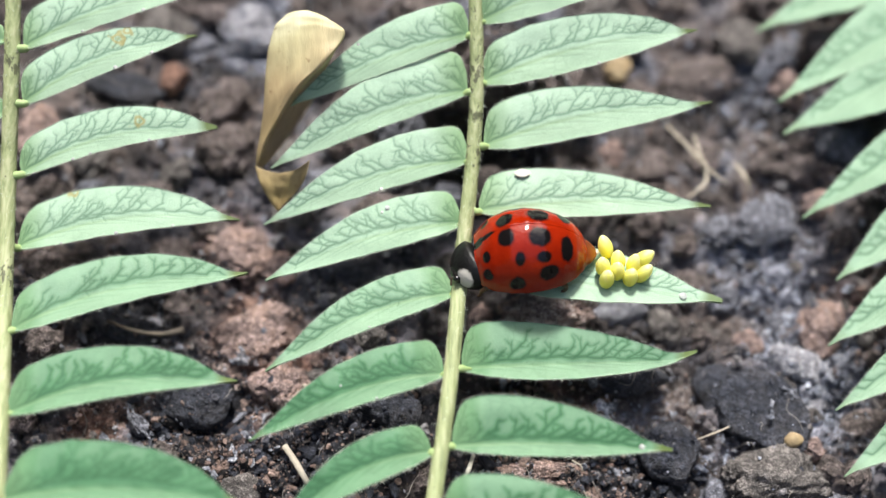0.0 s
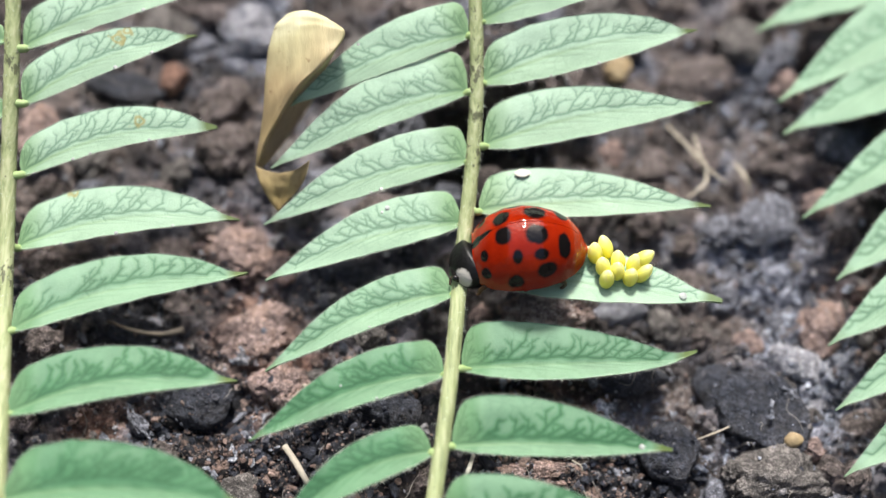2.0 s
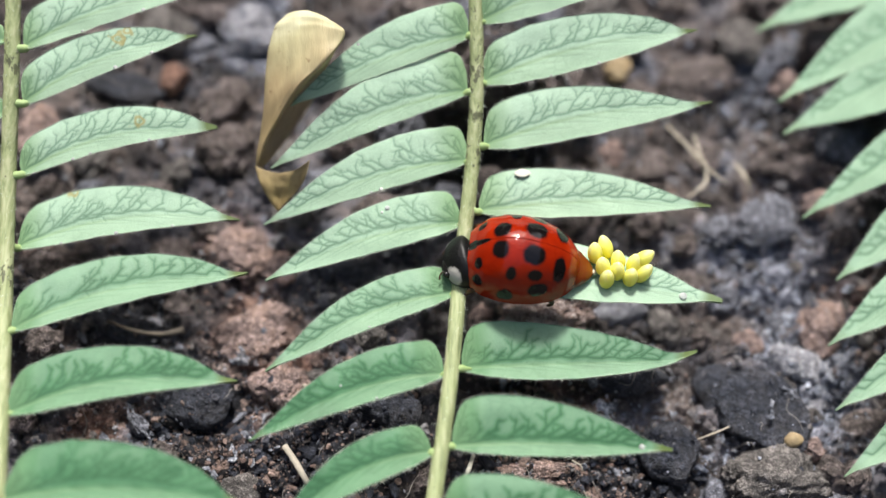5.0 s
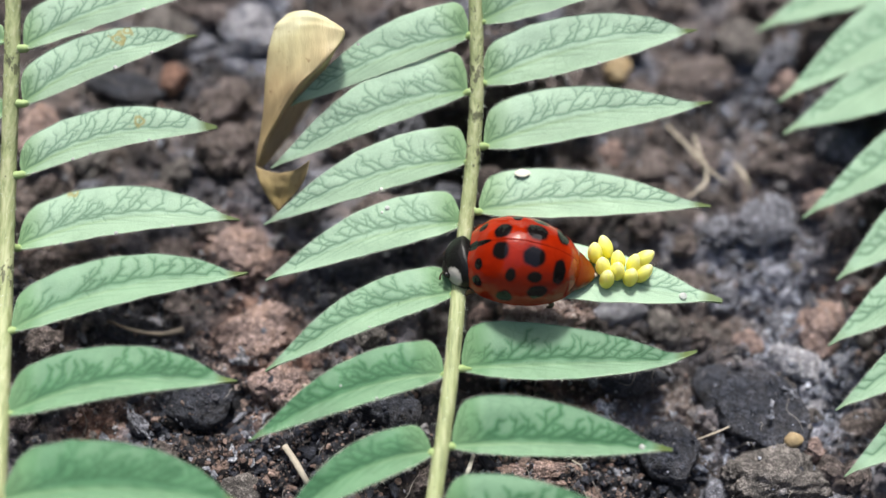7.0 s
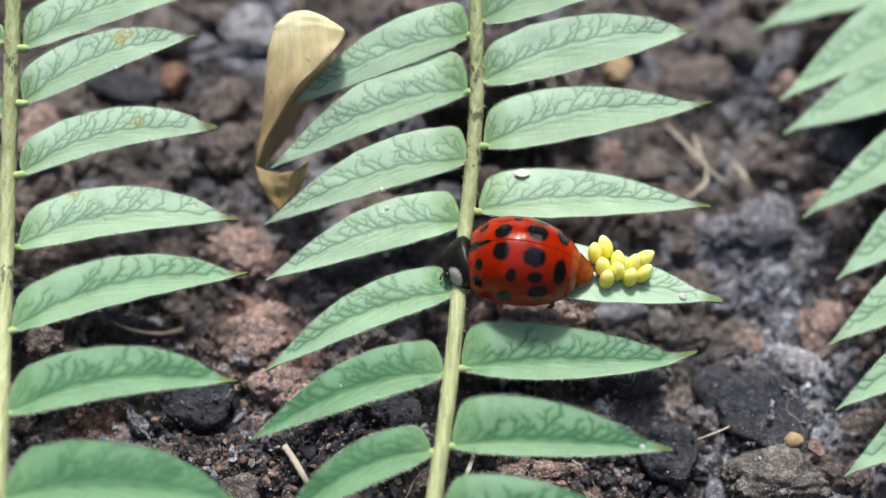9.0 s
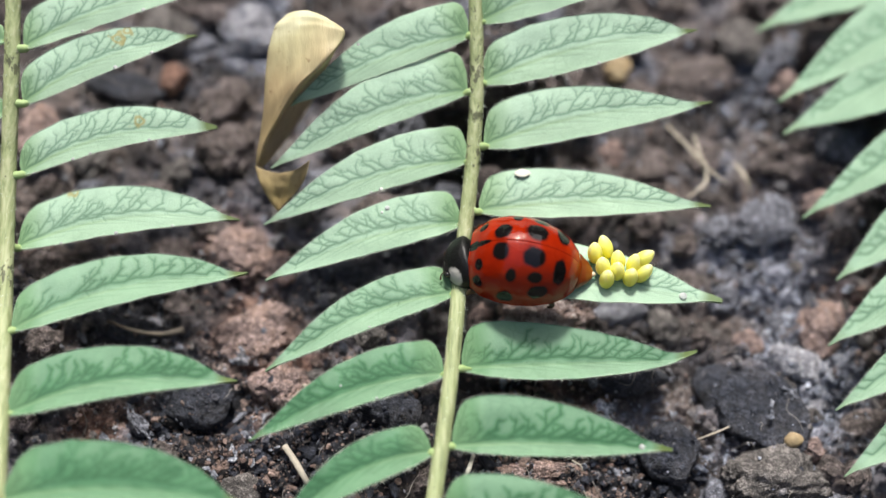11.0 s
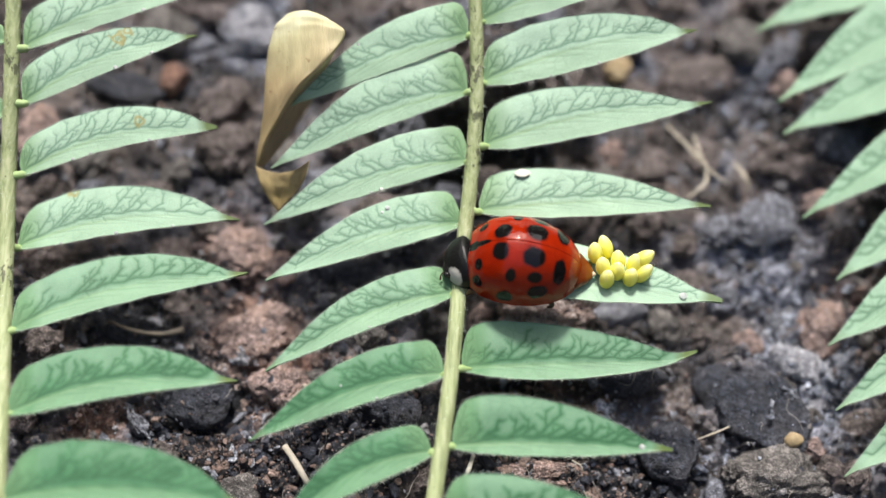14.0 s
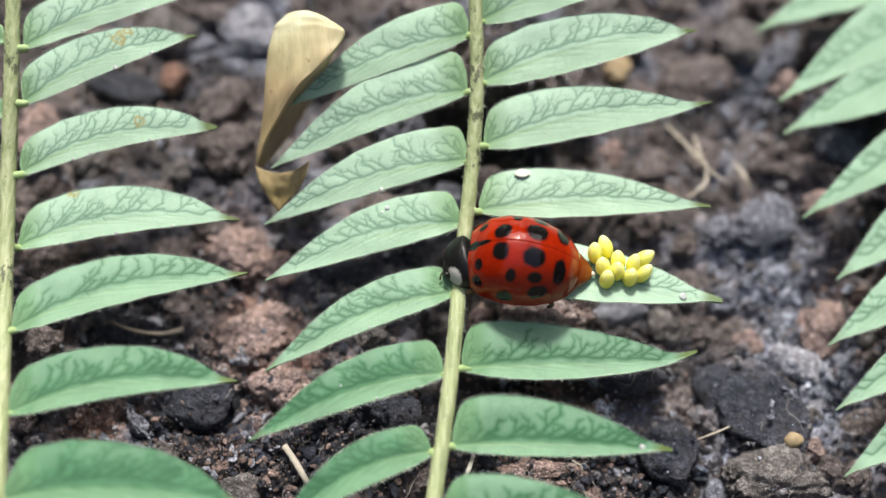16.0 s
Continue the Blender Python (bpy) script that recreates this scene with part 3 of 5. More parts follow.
def crumbs(name, label, material, count, small, large, power, place, seed, on_stones=0.25):
    """Many small irregular lumps on the soil, joined into one object."""
    rng = np.random.default_rng(seed)
    fine, coarse = [], []
    for k in range(14):
        fine.append(BALL1[0] * (1 + 0.34 * rng.normal(size=(len(BALL1[0]), 1)).clip(-1.6, 1.6)))
        b = BALL2[0]
        c = b * (1 + 0.7 * fbm(b, 1.2, 4, seed + k * 7.3) + 0.22 * fbm(b, 3.6, 3, k * 3.1) + 0.07 * rng.normal(size=len(b)))[:, None]
        for j in range(7):     # broken faces
            d = rng.normal(size=3)
            d /= np.linalg.norm(d)
            c = c - 0.85 * np.maximum(c @ d - rng.uniform(0.45, 0.85), 0)[:, None] * d
        coarse.append(c)
    vs, fs, off = [], [], 0
    made = 0
    while made < count:
        x, y = rng.uniform(-34, 34), rng.uniform(-24, 27)
        if rng.random() > place(x, y):
            continue
        r = small * (1 - rng.random() * (1 - (small / large) ** power)) ** (-1 / power)
        z, on = rest(x, y)
        if on and (r > 0.3 or rng.random() > on_stones):
            continue
        q = Euler(rng.uniform(0, 6.28, 3)).to_matrix()
        m = np.array(q) @ np.diag(r * rng.uniform(0.45, 1.3, 3))
        big = r > 0.30
        v = (coarse if big else fine)[rng.integers(14)] @ m.T
        v[:, 2] *= 0.62
        v += (x, y, z + 0.12 * r)
        vs.append(v)
        fs.append((BALL2 if big else BALL1)[1] + off)
        off += len(v)
        made += 1
    ob = sheet(name, np.vstack(vs), np.vstack(fs), material, smooth=False)
    return tagged(ob, label, "soil", kind="stuff")


crumbs("soil_crumbs", "brown soil crumbs of mixed size", CRUMB, 13000, 0.05, 0.6, 1.7, lambda x, y: 0.8, 11)
crumbs("rust_crumbs", "reddish brown crumbs of baked clay", RUST, 9000, 0.045, 0.30, 1.8, lambda x, y: cluster(x, y, RUST_AT, 0.03), 12, 0.03)
crumbs("grey_grit", "pale grey and bluish grit", GREY, 6000, 0.045, 0.5, 1.6, lambda x, y: cluster(x, y, GREY_AT, 0.02), 13, 0.10)
crumbs("dark_grit_shade", "dark grey grit and charred crumbs, partly standing in for shade", DARK, 6500, 0.05, 0.5, 1.7, lambda x, y: cluster(x, y, DARK_AT, 0.03), 14)


FLAKE_AT = [(22.4, -2.4, 1.6, 0.8), (21.4, -5.0, 1.4, 0.8), (-9.0, -9.2, 1.2, 0.6), (-16.6, -1.8, 1, 1), (-10.9, -4.3, 0.9, 1), (-16.5, -8.5, 1, 1), (-10.0, -8.0, 0.9, 1), (-11.2, -10.2, 1, 0.9), (20.9, -6.5, 1.5, 1), (20.9, -3.9, 1.6, 1), (17.8, -2.6, 1.2, 0.7), (22.0, -1.2, 1, 0.8), (3.3, -10.7, 1.2, 0.9), (5.0, -10.7, 1, 0.8), (12.5, -5.9, 1.3, 0.6), (9.8, -9.4, 1.5, 0.8), (-12.7, 17.4, 1.4, 1), (-14.8, 19.0, 1.4, 0.9), (-12.7, 20.2, 1.2, 0.8), (-14.9, 9.3, 1.2, 0.7), (20.4, 15.5, 1.6, 0.7), (16.1, -9.0, 1.2, 0.7), (-21.0, -4.0, 1.2, 0.6), (23.3, -3.8, 1, 0.7)]


def flakes(count, seed):
    """Thin angular flakes of pale stone, lying at all tilts."""
    rng = np.random.default_rng(seed)
    vs, fs, off = [], [], 0
    while len(vs) < count:
        x, y = rng.uniform(-32, 32), rng.uniform(-22, 25)
        if rng.random() > cluster(x, y, FLAKE_AT, 0.035):
            continue
        z, on = rest(x, y)
        if on and rng.random() < 0.8:
            continue
        r = 0.07 * rng.random() ** -0.55
        if r > 0.55:
            continue
        n = int(rng.integers(4, 7))
        a = np.sort(rng.uniform(0, 6.28, n))
        k = rng.uniform(0.6, 1.2, n) * r
        top = np.stack([np.cos(a) * k, np.sin(a) * k * rng.uniform(0.4, 1), 0.10 * r * rng.normal(size=n) + 0.10 * r], -1)
        v = np.vstack([top, top * (1.08, 1.08, 1) - (0, 0, 0.28 * r)])
        v = v @ np.array(Euler((rng.normal() * 0.5, rng.normal() * 0.5, rng.uniform(0, 6.28))).to_matrix()).T
        v += (x, y, z + 0.22 * r + 0.04)
        fs += [[off + i for i in range(n)], [off + n + i for i in range(n - 1, -1, -1)]] + [[off + i, off + n + i, off + n + (i + 1) % n, off + (i + 1) % n] for i in range(n)]
        vs.append(v)
        off += 2 * n
    ob = sheet("stone_flakes", np.vstack(vs), fs, FLAKE, smooth=False)
    return tagged(ob, "bluish white stone flakes strewn over the soil", "flakes", kind="stuff")


flakes(2400, 15)


# ---------------------------------------------------------------- leaves
def shape(s, knots, values):
    w = np.interp(s, knots, values)
    k = np.ones(7) / 7
    return np.convolve(np.pad(w, 3, mode="edge"), k, mode="valid")


UP_S, UP_W = (0, 0.02, 0.05, 0.1, 0.18, 0.3, 0.42, 0.56, 0.7, 0.8, 0.87, 0.92, 0.96, 1), (0.14, 0.58, 0.86, 0.97, 1.0, 0.95, 0.84, 0.68, 0.46, 0.27, 0.12, 0.07, 0.05, 0.02)
FULL_S, FULL_W = (0, 0.02, 0.05, 0.094, 0.25, 0.45, 0.63, 0.8, 0.88, 0.925, 0.96, 1), (0.12, 0.52, 0.80, 0.94, 1.0, 0.92, 0.78, 0.52, 0.29, 0.12, 0.07, 0.01)
LO_S, LO_W = (0, 0.04, 0.12, 0.3, 0.5, 0.7, 0.85, 0.91, 0.94, 1), (0.14, 0.36, 0.68, 0.98, 1.0, 0.75, 0.38, 0.18, 0.08, 0.01)
SICKLE_S, SICKLE_W = (0, 0.015, 0.05, 0.15, 0.286, 0.5, 0.71, 0.85, 0.95, 1), (0.35, 0.80, 0.97, 1.0, 0.97, 0.80, 0.50, 0.25, 0.08, 0.02)


def veins(rng, L, width):
    """Vein lines of a leaflet as (s0, v0, s1, v1, radius, depth): s along, v across. They grow from the base, fork, and end free or meet another."""
    segs, taken = [], []

    def grow(x, y, angle, bend, reach, radius, depth, level, free=4):
        """One vein in millimetres, from x, y at an angle; bend: degrees a millimetre."""
        step, gone, trail = 0.11, 0.0, []
        fork = rng.uniform(0.25, 0.5) if level else rng.uniform(0.9, 1.3)
        side, k = rng.choice((-1, 1)), 0
        while gone < reach:
            wide = max(0.05, width(x / L))
            if x / L > 0.90 or y / wide > 0.93 or x < 0.02:
                break
            turn = angle + 9 * rng.normal()
            nx, ny = x + step * math.cos(radians(turn)), y + step * math.sin(radians(turn))
            f = gone / reach
            r, d = radius * (1 - 0.40 * f), depth * (1 - 0.30 * f)
            segs.append((x / L, y / wide, nx / L, ny / max(0.05, width(nx / L)), r, d))
            x, y, gone, k = nx, ny, gone + step, k + 1
            angle += bend * step
            trail.append((x, y))
            if k > free and taken:
                near = np.array(taken)
                if np.min(np.hypot(near[:, 0] - x, near[:, 1] - y)) < 0.09:
                    break
            if gone > fork and level < 3:
                room = (0.97 * wide - y)
                if level == 0:
                    grow(x, y, angle + rng.uniform(30, 52), rng.uniform(-6, 14), 1.25 * room + 0.35, 0.078, 0.90, 1)
                    fork = gone + rng.uniform(0.75, 1.35)
                else:
                    a = rng.uniform(32, 62) * side
                    grow(x, y, angle + a, -0.35 * a, rng.uniform(0.30, 0.62) * (1.25 if level == 1 else 0.8), 0.056 - 0.006 * level, 0.82 - 0.06 * level, level + 1, 3)
                    side = -side
                    fork = gone + rng.uniform(0.26, 0.5)
        taken.extend(trail)

    start = rng.uniform(26, 34)
    x, y = 0.10, 0.10
    for a, far in ((78, 0.75), (62, 1.0), (46, 1.25)):      # fan at the foot of the blade
        grow(x + 0.02, y, a + rng.uniform(-5, 5), rng.uniform(-4, 8), far * width(0.1), 0.070, 0.90, 1, 8)
    # the long vein that carries the others, climbing at first and then following the blade
    lift = rng.uniform(0.16, 0.26)
    px, py, side = x, y, 1
    for q in np.arange(0.075, 0.87, 0.058):
        q += rng.uniform(-0.008, 0.008)
        nx = q * L
        ny = width(q) * lift * (1 - math.exp(-q / 0.17)) * (1.05 - 0.25 * q) + 0.07 * side * min(1, 4 * q) * rng.uniform(0.2, 1)
        side = -side
        mid = ((px + nx) / 2, (py + ny) / 2 - 0.03 * side)
        for (ax, ay), (bx, by) in (((px, py), mid), (mid, (nx, ny))):
            segs.append((ax / L, ay / width(ax / L), bx / L, by / width(bx / L), 0.080 - 0.030 * q, 0.95 - 0.2 * q))
            taken.extend([(ax, ay), (bx, by)])
        px, py = nx, ny
        if rng.random() < 0.93:
            room = 0.97 * width(q) - ny
            grow(px, py, rng.uniform(26, 46), rng.uniform(-8, 16), 1.5 * room + 0.3, 0.068 - 0.015 * q, 0.90, 1, 6)
    # weak veins in the narrow half
    for q in np.arange(0.02, 0.75, 0.13):
        a = q * L
        b = (q + rng.uniform(0.17, 0.26)) * L
        for k in range(6):
            f, g = k / 6, (k + 1) / 6
            segs.append(((a + (b - a) * f) / L, 0.05 - 0.5 * f, (a + (b - a) * g) / L, 0.05 - 0.5 * g, 0.042 - 0.02 * f, 0.30 - 0.2 * f))
    return segs


def hairs(points, dirs, normal, rng, length, per, r=0.011):
    """Short tapering bristles along a margin."""
    vs, fs = [], []
    for p, d in zip(points, dirs):
        for _ in range(per):
            L = length * rng.uniform(0.4, 1.1)
            way = d + 0.55 * rng.normal(size=3) + 0.15 * normal
            way = way / np.linalg.norm(way) * L
            a = np.cross(way, (0.3, 0.2, 0.9))
            a = a / np.linalg.norm(a) * r
            b = np.cross(way / L, a)
            o = len(vs)
            q = p + 0.05 * rng.normal(size=3)
            vs += [q + a, q - 0.5 * a + 0.87 * b, q - 0.5 * a - 0.87 * b, q + way]
            fs += [[o, o + 1, o + 3], [o + 1, o + 2, o + 3], [o + 2, o, o + 3]]
    return vs, fs


def dew_drop(at, r):
    v, f = BALL2
    ob = sheet("dew_drop", v * np.array((r, r, 0.45 * r)), f, WATER)
    ob.location = Vector(at + np.array((0, 0, 0.22 * r))) * MM
    tagged(ob, "tiny dew drop on a leaflet, whitened for its glint", "drop", group="dew drops")


def flake(at, r):
    v, f = BALL3
    w = v * np.array((r, 0.62 * r, 0.12 * r)) * (1 + 0.12 * fbm(v, 1.5, 2, 3.0))[:, None]
    ob = sheet("pale_flake", w, f, CREAM)
    ob.location = Vector(at + np.array((0, 0, 0.18 * r + 0.03))) * MM
    tagged(ob, "cream coloured flake stuck on a leaflet", "flake")


def leaflet(frond, base, tip, up, low, bow=0.5, rise=0.0, droop=0.5, fold=0.12, form="taper", swell=1.0, hook=0.0, seed=1, tipage=0.7, roll=0.0, blots=(), fresh_shade=0.0, detail=(230, 52), drops=(), chips=(), skew=0.0):
    """One leaflet of a frond. base, tip: ends of its midrib (mm); up, low: widths towards the frond's tip and away from it."""
    rng = np.random.default_rng(seed)
    base, tip = np.array(base), np.array(tip)
    ax = tip - base
    L = np.linalg.norm(ax)
    e1 = ax / L
    n0 = np.array((roll, -rise, 1.0))
    e2 = np.cross(n0, e1)
    e2 *= np.sign(e2[1]) / np.linalg.norm(e2)
    nor = np.cross(e1, e2)
    nor *= np.sign(nor[2])
    NS, NV = detail
    s = np.linspace(0, 1, NS) ** 1.12
    wu = up * {"sickle": shape(s, SICKLE_S, SICKLE_W), "full": shape(s, FULL_S, FULL_W), "taper": shape(s, UP_S, UP_W)}[form] ** swell
    wl = low * shape(s, LO_S, LO_W)
    wu *= 1 + 0.02 * np.array([noise.noise((q * 14, seed, 0)) for q in s])
    wl *= 1 + 0.05 * np.array([noise.noise((q * 12, seed, 5)) for q in s])
    v = np.linspace(-1, 1, NV)
    S, V = np.meshgrid(s, v, indexing="ij")
    off = np.where(V > 0, V * wu[:, None], V * wl[:, None])
    arch = bow * (np.sin(np.pi * np.clip(S, 0, 1) ** 0.9)) + hook * np.clip((S - 0.88) / 0.12, 0, 1) ** 1.6
    flat = np.stack([S * L - skew * np.maximum(off, 0) * np.exp(-S / 0.16), arch + off], -1)
    lift = droop * (np.sin(np.pi * S * 0.9) * 0.8) - 0.0 * S
    lift = lift + fold * np.abs(off) ** 1.0 * np.where(V > 0, 1.0, 0.6) - 0.10 * np.where(V > 0, (off / max(up, 0.1)) ** 3 * up, 0)
    lift = lift + 0.07 * np.array([noise.noise((a * 0.55, b * 0.9, seed * 2.3)) for a, b in flat.reshape(-1, 2)]).reshape(S.shape)
    # veins
    mask, dip = np.zeros(NS * NV), np.zeros(NS * NV)
    pts = flat.reshape(-1, 2)

    def to_flat(a, b):
        w = np.interp(a, s, wu) if b > 0 else np.interp(a, s, wl)
        return np.array((a * L - skew * max(b * w, 0) * math.exp(-a / 0.16), np.interp(a, s, arch[:, 0]) + b * w))

    for a, b, c, d, w, depth in veins(rng, L, lambda q: float(np.interp(q, s, wu))):
        if max(a, c) > 0.93:
            continue
        p, q = to_flat(a, b), to_flat(c, d)
        r = q - p
        reach = 7.0 * w
        near = np.nonzero((pts > np.minimum(p, q) - reach).all(1) & (pts < np.maximum(p, q) + reach).all(1))[0]
        o = pts[near] - p
        k = np.clip((o @ r) / max(r @ r, 1e-9), 0, 1)
        dist = np.linalg.norm(o - k[:, None] * r, axis=1)
        mask[near] = np.maximum(mask[near], depth * np.exp(-(dist / w) ** 2))
        dip[near] = np.maximum(dip[near], min(1.0, depth) * np.exp(-(dist / (3.0 * w)) ** 2))
    rib = np.clip(1.2 - np.abs(off) / (0.16 * (1.2 - S)), 0, 1) * np.clip(1.1 - S, 0, 1)
    rib = np.maximum(rib, 1.1 * np.clip(1 - S / 0.16, 0, 1))
    rib = np.maximum(0.7 * rib, 0.30 * np.clip((0.12 - V) / 0.2, 0, 1) * np.clip(1 - 0.6 * S, 0, 1)).ravel()
    green = np.clip(fresh_shade * (0.70 + 0.24 * dip) + 0.10 * dip + 0.75 * np.clip(1 - S.ravel() / 0.13, 0, 1), 0, 1)
    rib = rib * max(0.5, 1 - 0.4 * fresh_shade)
    mask = mask * (1 - 0.5 * np.clip(1 - S.ravel() / 0.05, 0, 1)) * (1 - 0.22 * min(fresh_shade, 1))
    pos = base + flat[..., :1] * e1 + flat[..., 1:] * e2 + (lift - 0.006 * mask.reshape(S.shape) - 0.014 * dip.reshape(S.shape) * np.clip(8 * (1 - np.abs(V)), 0, 1))[..., None] * nor
    thick = 0.07 * (1 + 2.0 * np.exp(-(off / 0.2) ** 2))[..., None]
    under = pos - thick * nor
    nv = NS * NV
    verts = np.vstack([pos.reshape(-1, 3), under.reshape(-1, 3)])
    fa = np.array(quads(NS, NV))
    if np.cross(e1, e2)[2] < 0:
        fa = fa[:, ::-1]
    rim = []
    ring = [i * NV for i in range(NS)] + [(NS - 1) * NV + j for j in range(1, NV)] + [i * NV + NV - 1 for i in range(NS - 2, -1, -1)] + [j for j in range(NV - 2, 0, -1)]
    for a, b in zip(ring, ring[1:] + ring[:1]):
        rim.append([a, b, b + nv, a + nv])
    faces = fa.tolist() + (fa[:, ::-1] + nv).tolist() + rim
    age = tipage * np.clip((S - 0.90) / 0.05, 0, 1).ravel()
    spoilt = np.zeros(NS * NV)
    for bs, bv, br in blots:   # yellowed blotches
        d = np.linalg.norm(pts - to_flat(bs, bv), axis=1) / (br * 5)
        d = d * (1 + 0.6 * np.array([noise.noise((x * 3.0, y * 3.0, seed)) for x, y in pts]))
        spoilt = np.maximum(spoilt, 0.75 * np.clip(1.4 - np.abs(d - 0.75) * 3, 0, 1) + 0.5 * np.clip(1 - d * 3, 0, 1))
    uv = np.vstack([pts + seed * 3.1, pts + seed * 3.1 + 50])
    ob = sheet("leaflet", verts, faces, LEAF, frond, values={"vein": np.r_[mask, 0.3 * mask], "tip": np.r_[age, age], "blot": np.r_[spoilt, spoilt], "rib": np.r_[rib, rib], "fresh_shade": np.r_[green, green]}, uv=uv)
    pick = rng.integers(4, NS - 12, 1300)
    blur = rng.random(len(pick))[:, None]
    pl, pu = [pos[pick, k] * blur + pos[pick + 1, k] * (1 - blur) for k in (0, NV - 1)]
    v1, f1 = hairs(pl, [-e2 + 0.7 * e1] * len(pl), nor, rng, 0.11, 1, 0.0032)
    v2, f2 = hairs(pu[:900], [e2 + 0.7 * e1] * 900, nor, rng, 0.12, 1, 0.0032)
    line = STEMS.get(frond.name)
    if line is not None:      # short stalk that joins the blade to the stem
        foot = line[np.argmin(np.linalg.norm(line - base, axis=1))]
        inside = base + 0.5 * e1 + (0, 0, -0.16)
        va, fs = tube([foot, (foot + base) / 2 + (0, -0.04, -0.03), base + (0, 0, -0.09), inside], (0.30, 0.24, 0.22, 0.06), 8, 16, 0.05, seed)
        sheet("stalk", va, fs, PETIOLE, ob, "yellowish green leaflet stalk")
    sheet("hair_fringe", np.array(v1 + v2), f1 + [[a + len(v1) for a in f] for f in f2], HAIR, ob, "fine pale hairs along the leaflet margin", smooth=False)
    for q, w, r in drops:
        dew_drop(pos[int(np.argmin(np.abs(s - q))), int(np.argmin(np.abs(v - w)))], r)
    for q, w, r in chips:
        flake(pos[int(np.argmin(np.abs(s - q))), int(np.argmin(np.abs(v - w)))], r)
    return ob


STEMS = {}


def frond(label, stem_points, radii, seed, rot=()):
    f = tagged(new("frond"), label, "frond", group="fronds over the soil")
    v, fa = tube(stem_points, radii, 14, 120, 0.03, seed)
    along = np.r_[np.repeat(np.linspace(0, 1, 120), 14), 0, 1]
    dark = np.zeros(len(along))
    for at, wide in rot:
        dark = np.maximum(dark, np.exp(-((along - at) / wide) ** 2))
    sheet("stem", v, fa, STEM, f, "yellowish green hairy stem", values={"dark": dark})
    rng = np.random.default_rng(seed)
    line = spline(stem_points, 420)
    STEMS[f.name] = line
    tan = np.gradient(line, axis=0)
    out, way = [], []
    for p, t in zip(line, tan):
        t = t / np.linalg.norm(t)
        c = np.cross(t, (0, 0, 1.0))
        a = rng.uniform(0, 2 * np.pi)
        d = math.cos(a) * c + math.sin(a) * np.array((0, 0, 1.0))
        out.append(p + radii[0] * 0.9 * d)
        way.append(d + 0.6 * t)
    hv, hf = hairs(out, way, np.array((0, 0, 1.0)), rng, 0.30, 5, 0.0065)
    sheet("stem_hairs", np.array(hv), hf, HAIR, f, "short pale bristles on the stem", smooth=False)
    return f


main_frond = frond("pale green frond with a hairy stem carrying a ladybird", [(1.73, 16.60, 6.22), (1.76, 13.42, 4.91), (1.85, 9.10, 3.13), (1.72, 6.08, 1.92), (1.47, 3.34, 0.88), (1.03, -0.30, 0.00), (0.71, -3.88, 0.00), (0.35, -7.60, 0.00), (-0.39, -13.13, 0.00), (-1.31, -18.26, 0.00)], (0.36, 0.40, 0.42, 0.40), 5, ((0.30, 0.025), (0.22, 0.04), (0.39, 0.05), (0.10, 0.05)))
leaflet(main_frond, (2.10, 11.72, 4.26), (13.09, 15.05, 5.18), 2.06, 1.03, 0.42, seed=10, rise=0.4, hook=0, fold=0.1, tipage=0.7, fresh_shade=0.15, drops=(), form="taper", swell=1, droop=0.5, chips=())
leaflet(main_frond, (2.21, 8.62, 2.99), (13.95, 11.42, 3.68), 2.00, 1.12, 0.55, seed=11, rise=0.38, hook=0.1, fold=0.1, tipage=0.9, fresh_shade=0, drops=((0.52, -0.95, 0.09), (0.3, -0.95, 0.07)), form="full", swell=1, droop=0.5, chips=())
leaflet(main_frond, (2.27, 5.40, 1.70), (14.72, 7.72, 2.17), 2.06, 1.09, 0.55, seed=12, rise=0.34, hook=0.1, fold=0.08, tipage=0.9, fresh_shade=0, drops=(), form="taper", swell=1, droop=0.5, chips=())
leaflet(main_frond, (1.95, 2.03, 0.48), (14.51, 2.39, 0.25), 2.12, 0.79, 0.30, seed=13, rise=0.2, hook=0.0, fold=0.1, tipage=0.9, fresh_shade=0.05, drops=(), form="taper", swell=0.85, droop=0.5, chips=((0.19, 0.83, 0.42),))
leaflet(main_frond, (1.62, -1.64, 0.05), (14.72, -3.03, -0.20), 2.55, 1.00, 0.18, seed=14, rise=0.0, hook=0.0, fold=0.05, tipage=0.8, fresh_shade=0.1, drops=((0.84, -0.15, 0.22),), form="taper", swell=0.7, droop=0.4, chips=())
leaflet(main_frond, (0.98, -6.77, 0.05), (13.39, -5.86, -0.60), 2.42, 0.85, 0.30, seed=15, rise=0, hook=0.35, fold=0.22, tipage=0.9, fresh_shade=0.95, drops=(), form="taper", swell=0.8, droop=-1.4, chips=())
leaflet(main_frond, (0.45, -10.87, 0.05), (11.50, -11.00, -0.40), 2.48, 0.67, 0.18, seed=16, rise=0, hook=0.0, fold=0.25, tipage=0.9, fresh_shade=1.1, drops=((0.86, 0.1, 0.16),), form="taper", swell=0.8, droop=0.3, chips=())
leaflet(main_frond, (-0.11, -14.66, 0.05), (10.56, -15.06, 0.00), 2.30, 0.73, 0.18, seed=17, rise=0, hook=0, fold=0.2, tipage=0.9, fresh_shade=1.1, drops=(), form="taper", swell=1, droop=0.5, chips=())
leaflet(main_frond, (1.42, 11.03, 3.97), (-8.43, 7.67, 1.96), 2.00, 0.73, 0.42, seed=30, rise=0.4, form="sickle", tipage=0.35, fold=0.05, fresh_shade=0.15, skew=0.3, drops=((0.55, 0.9, 0.09),))
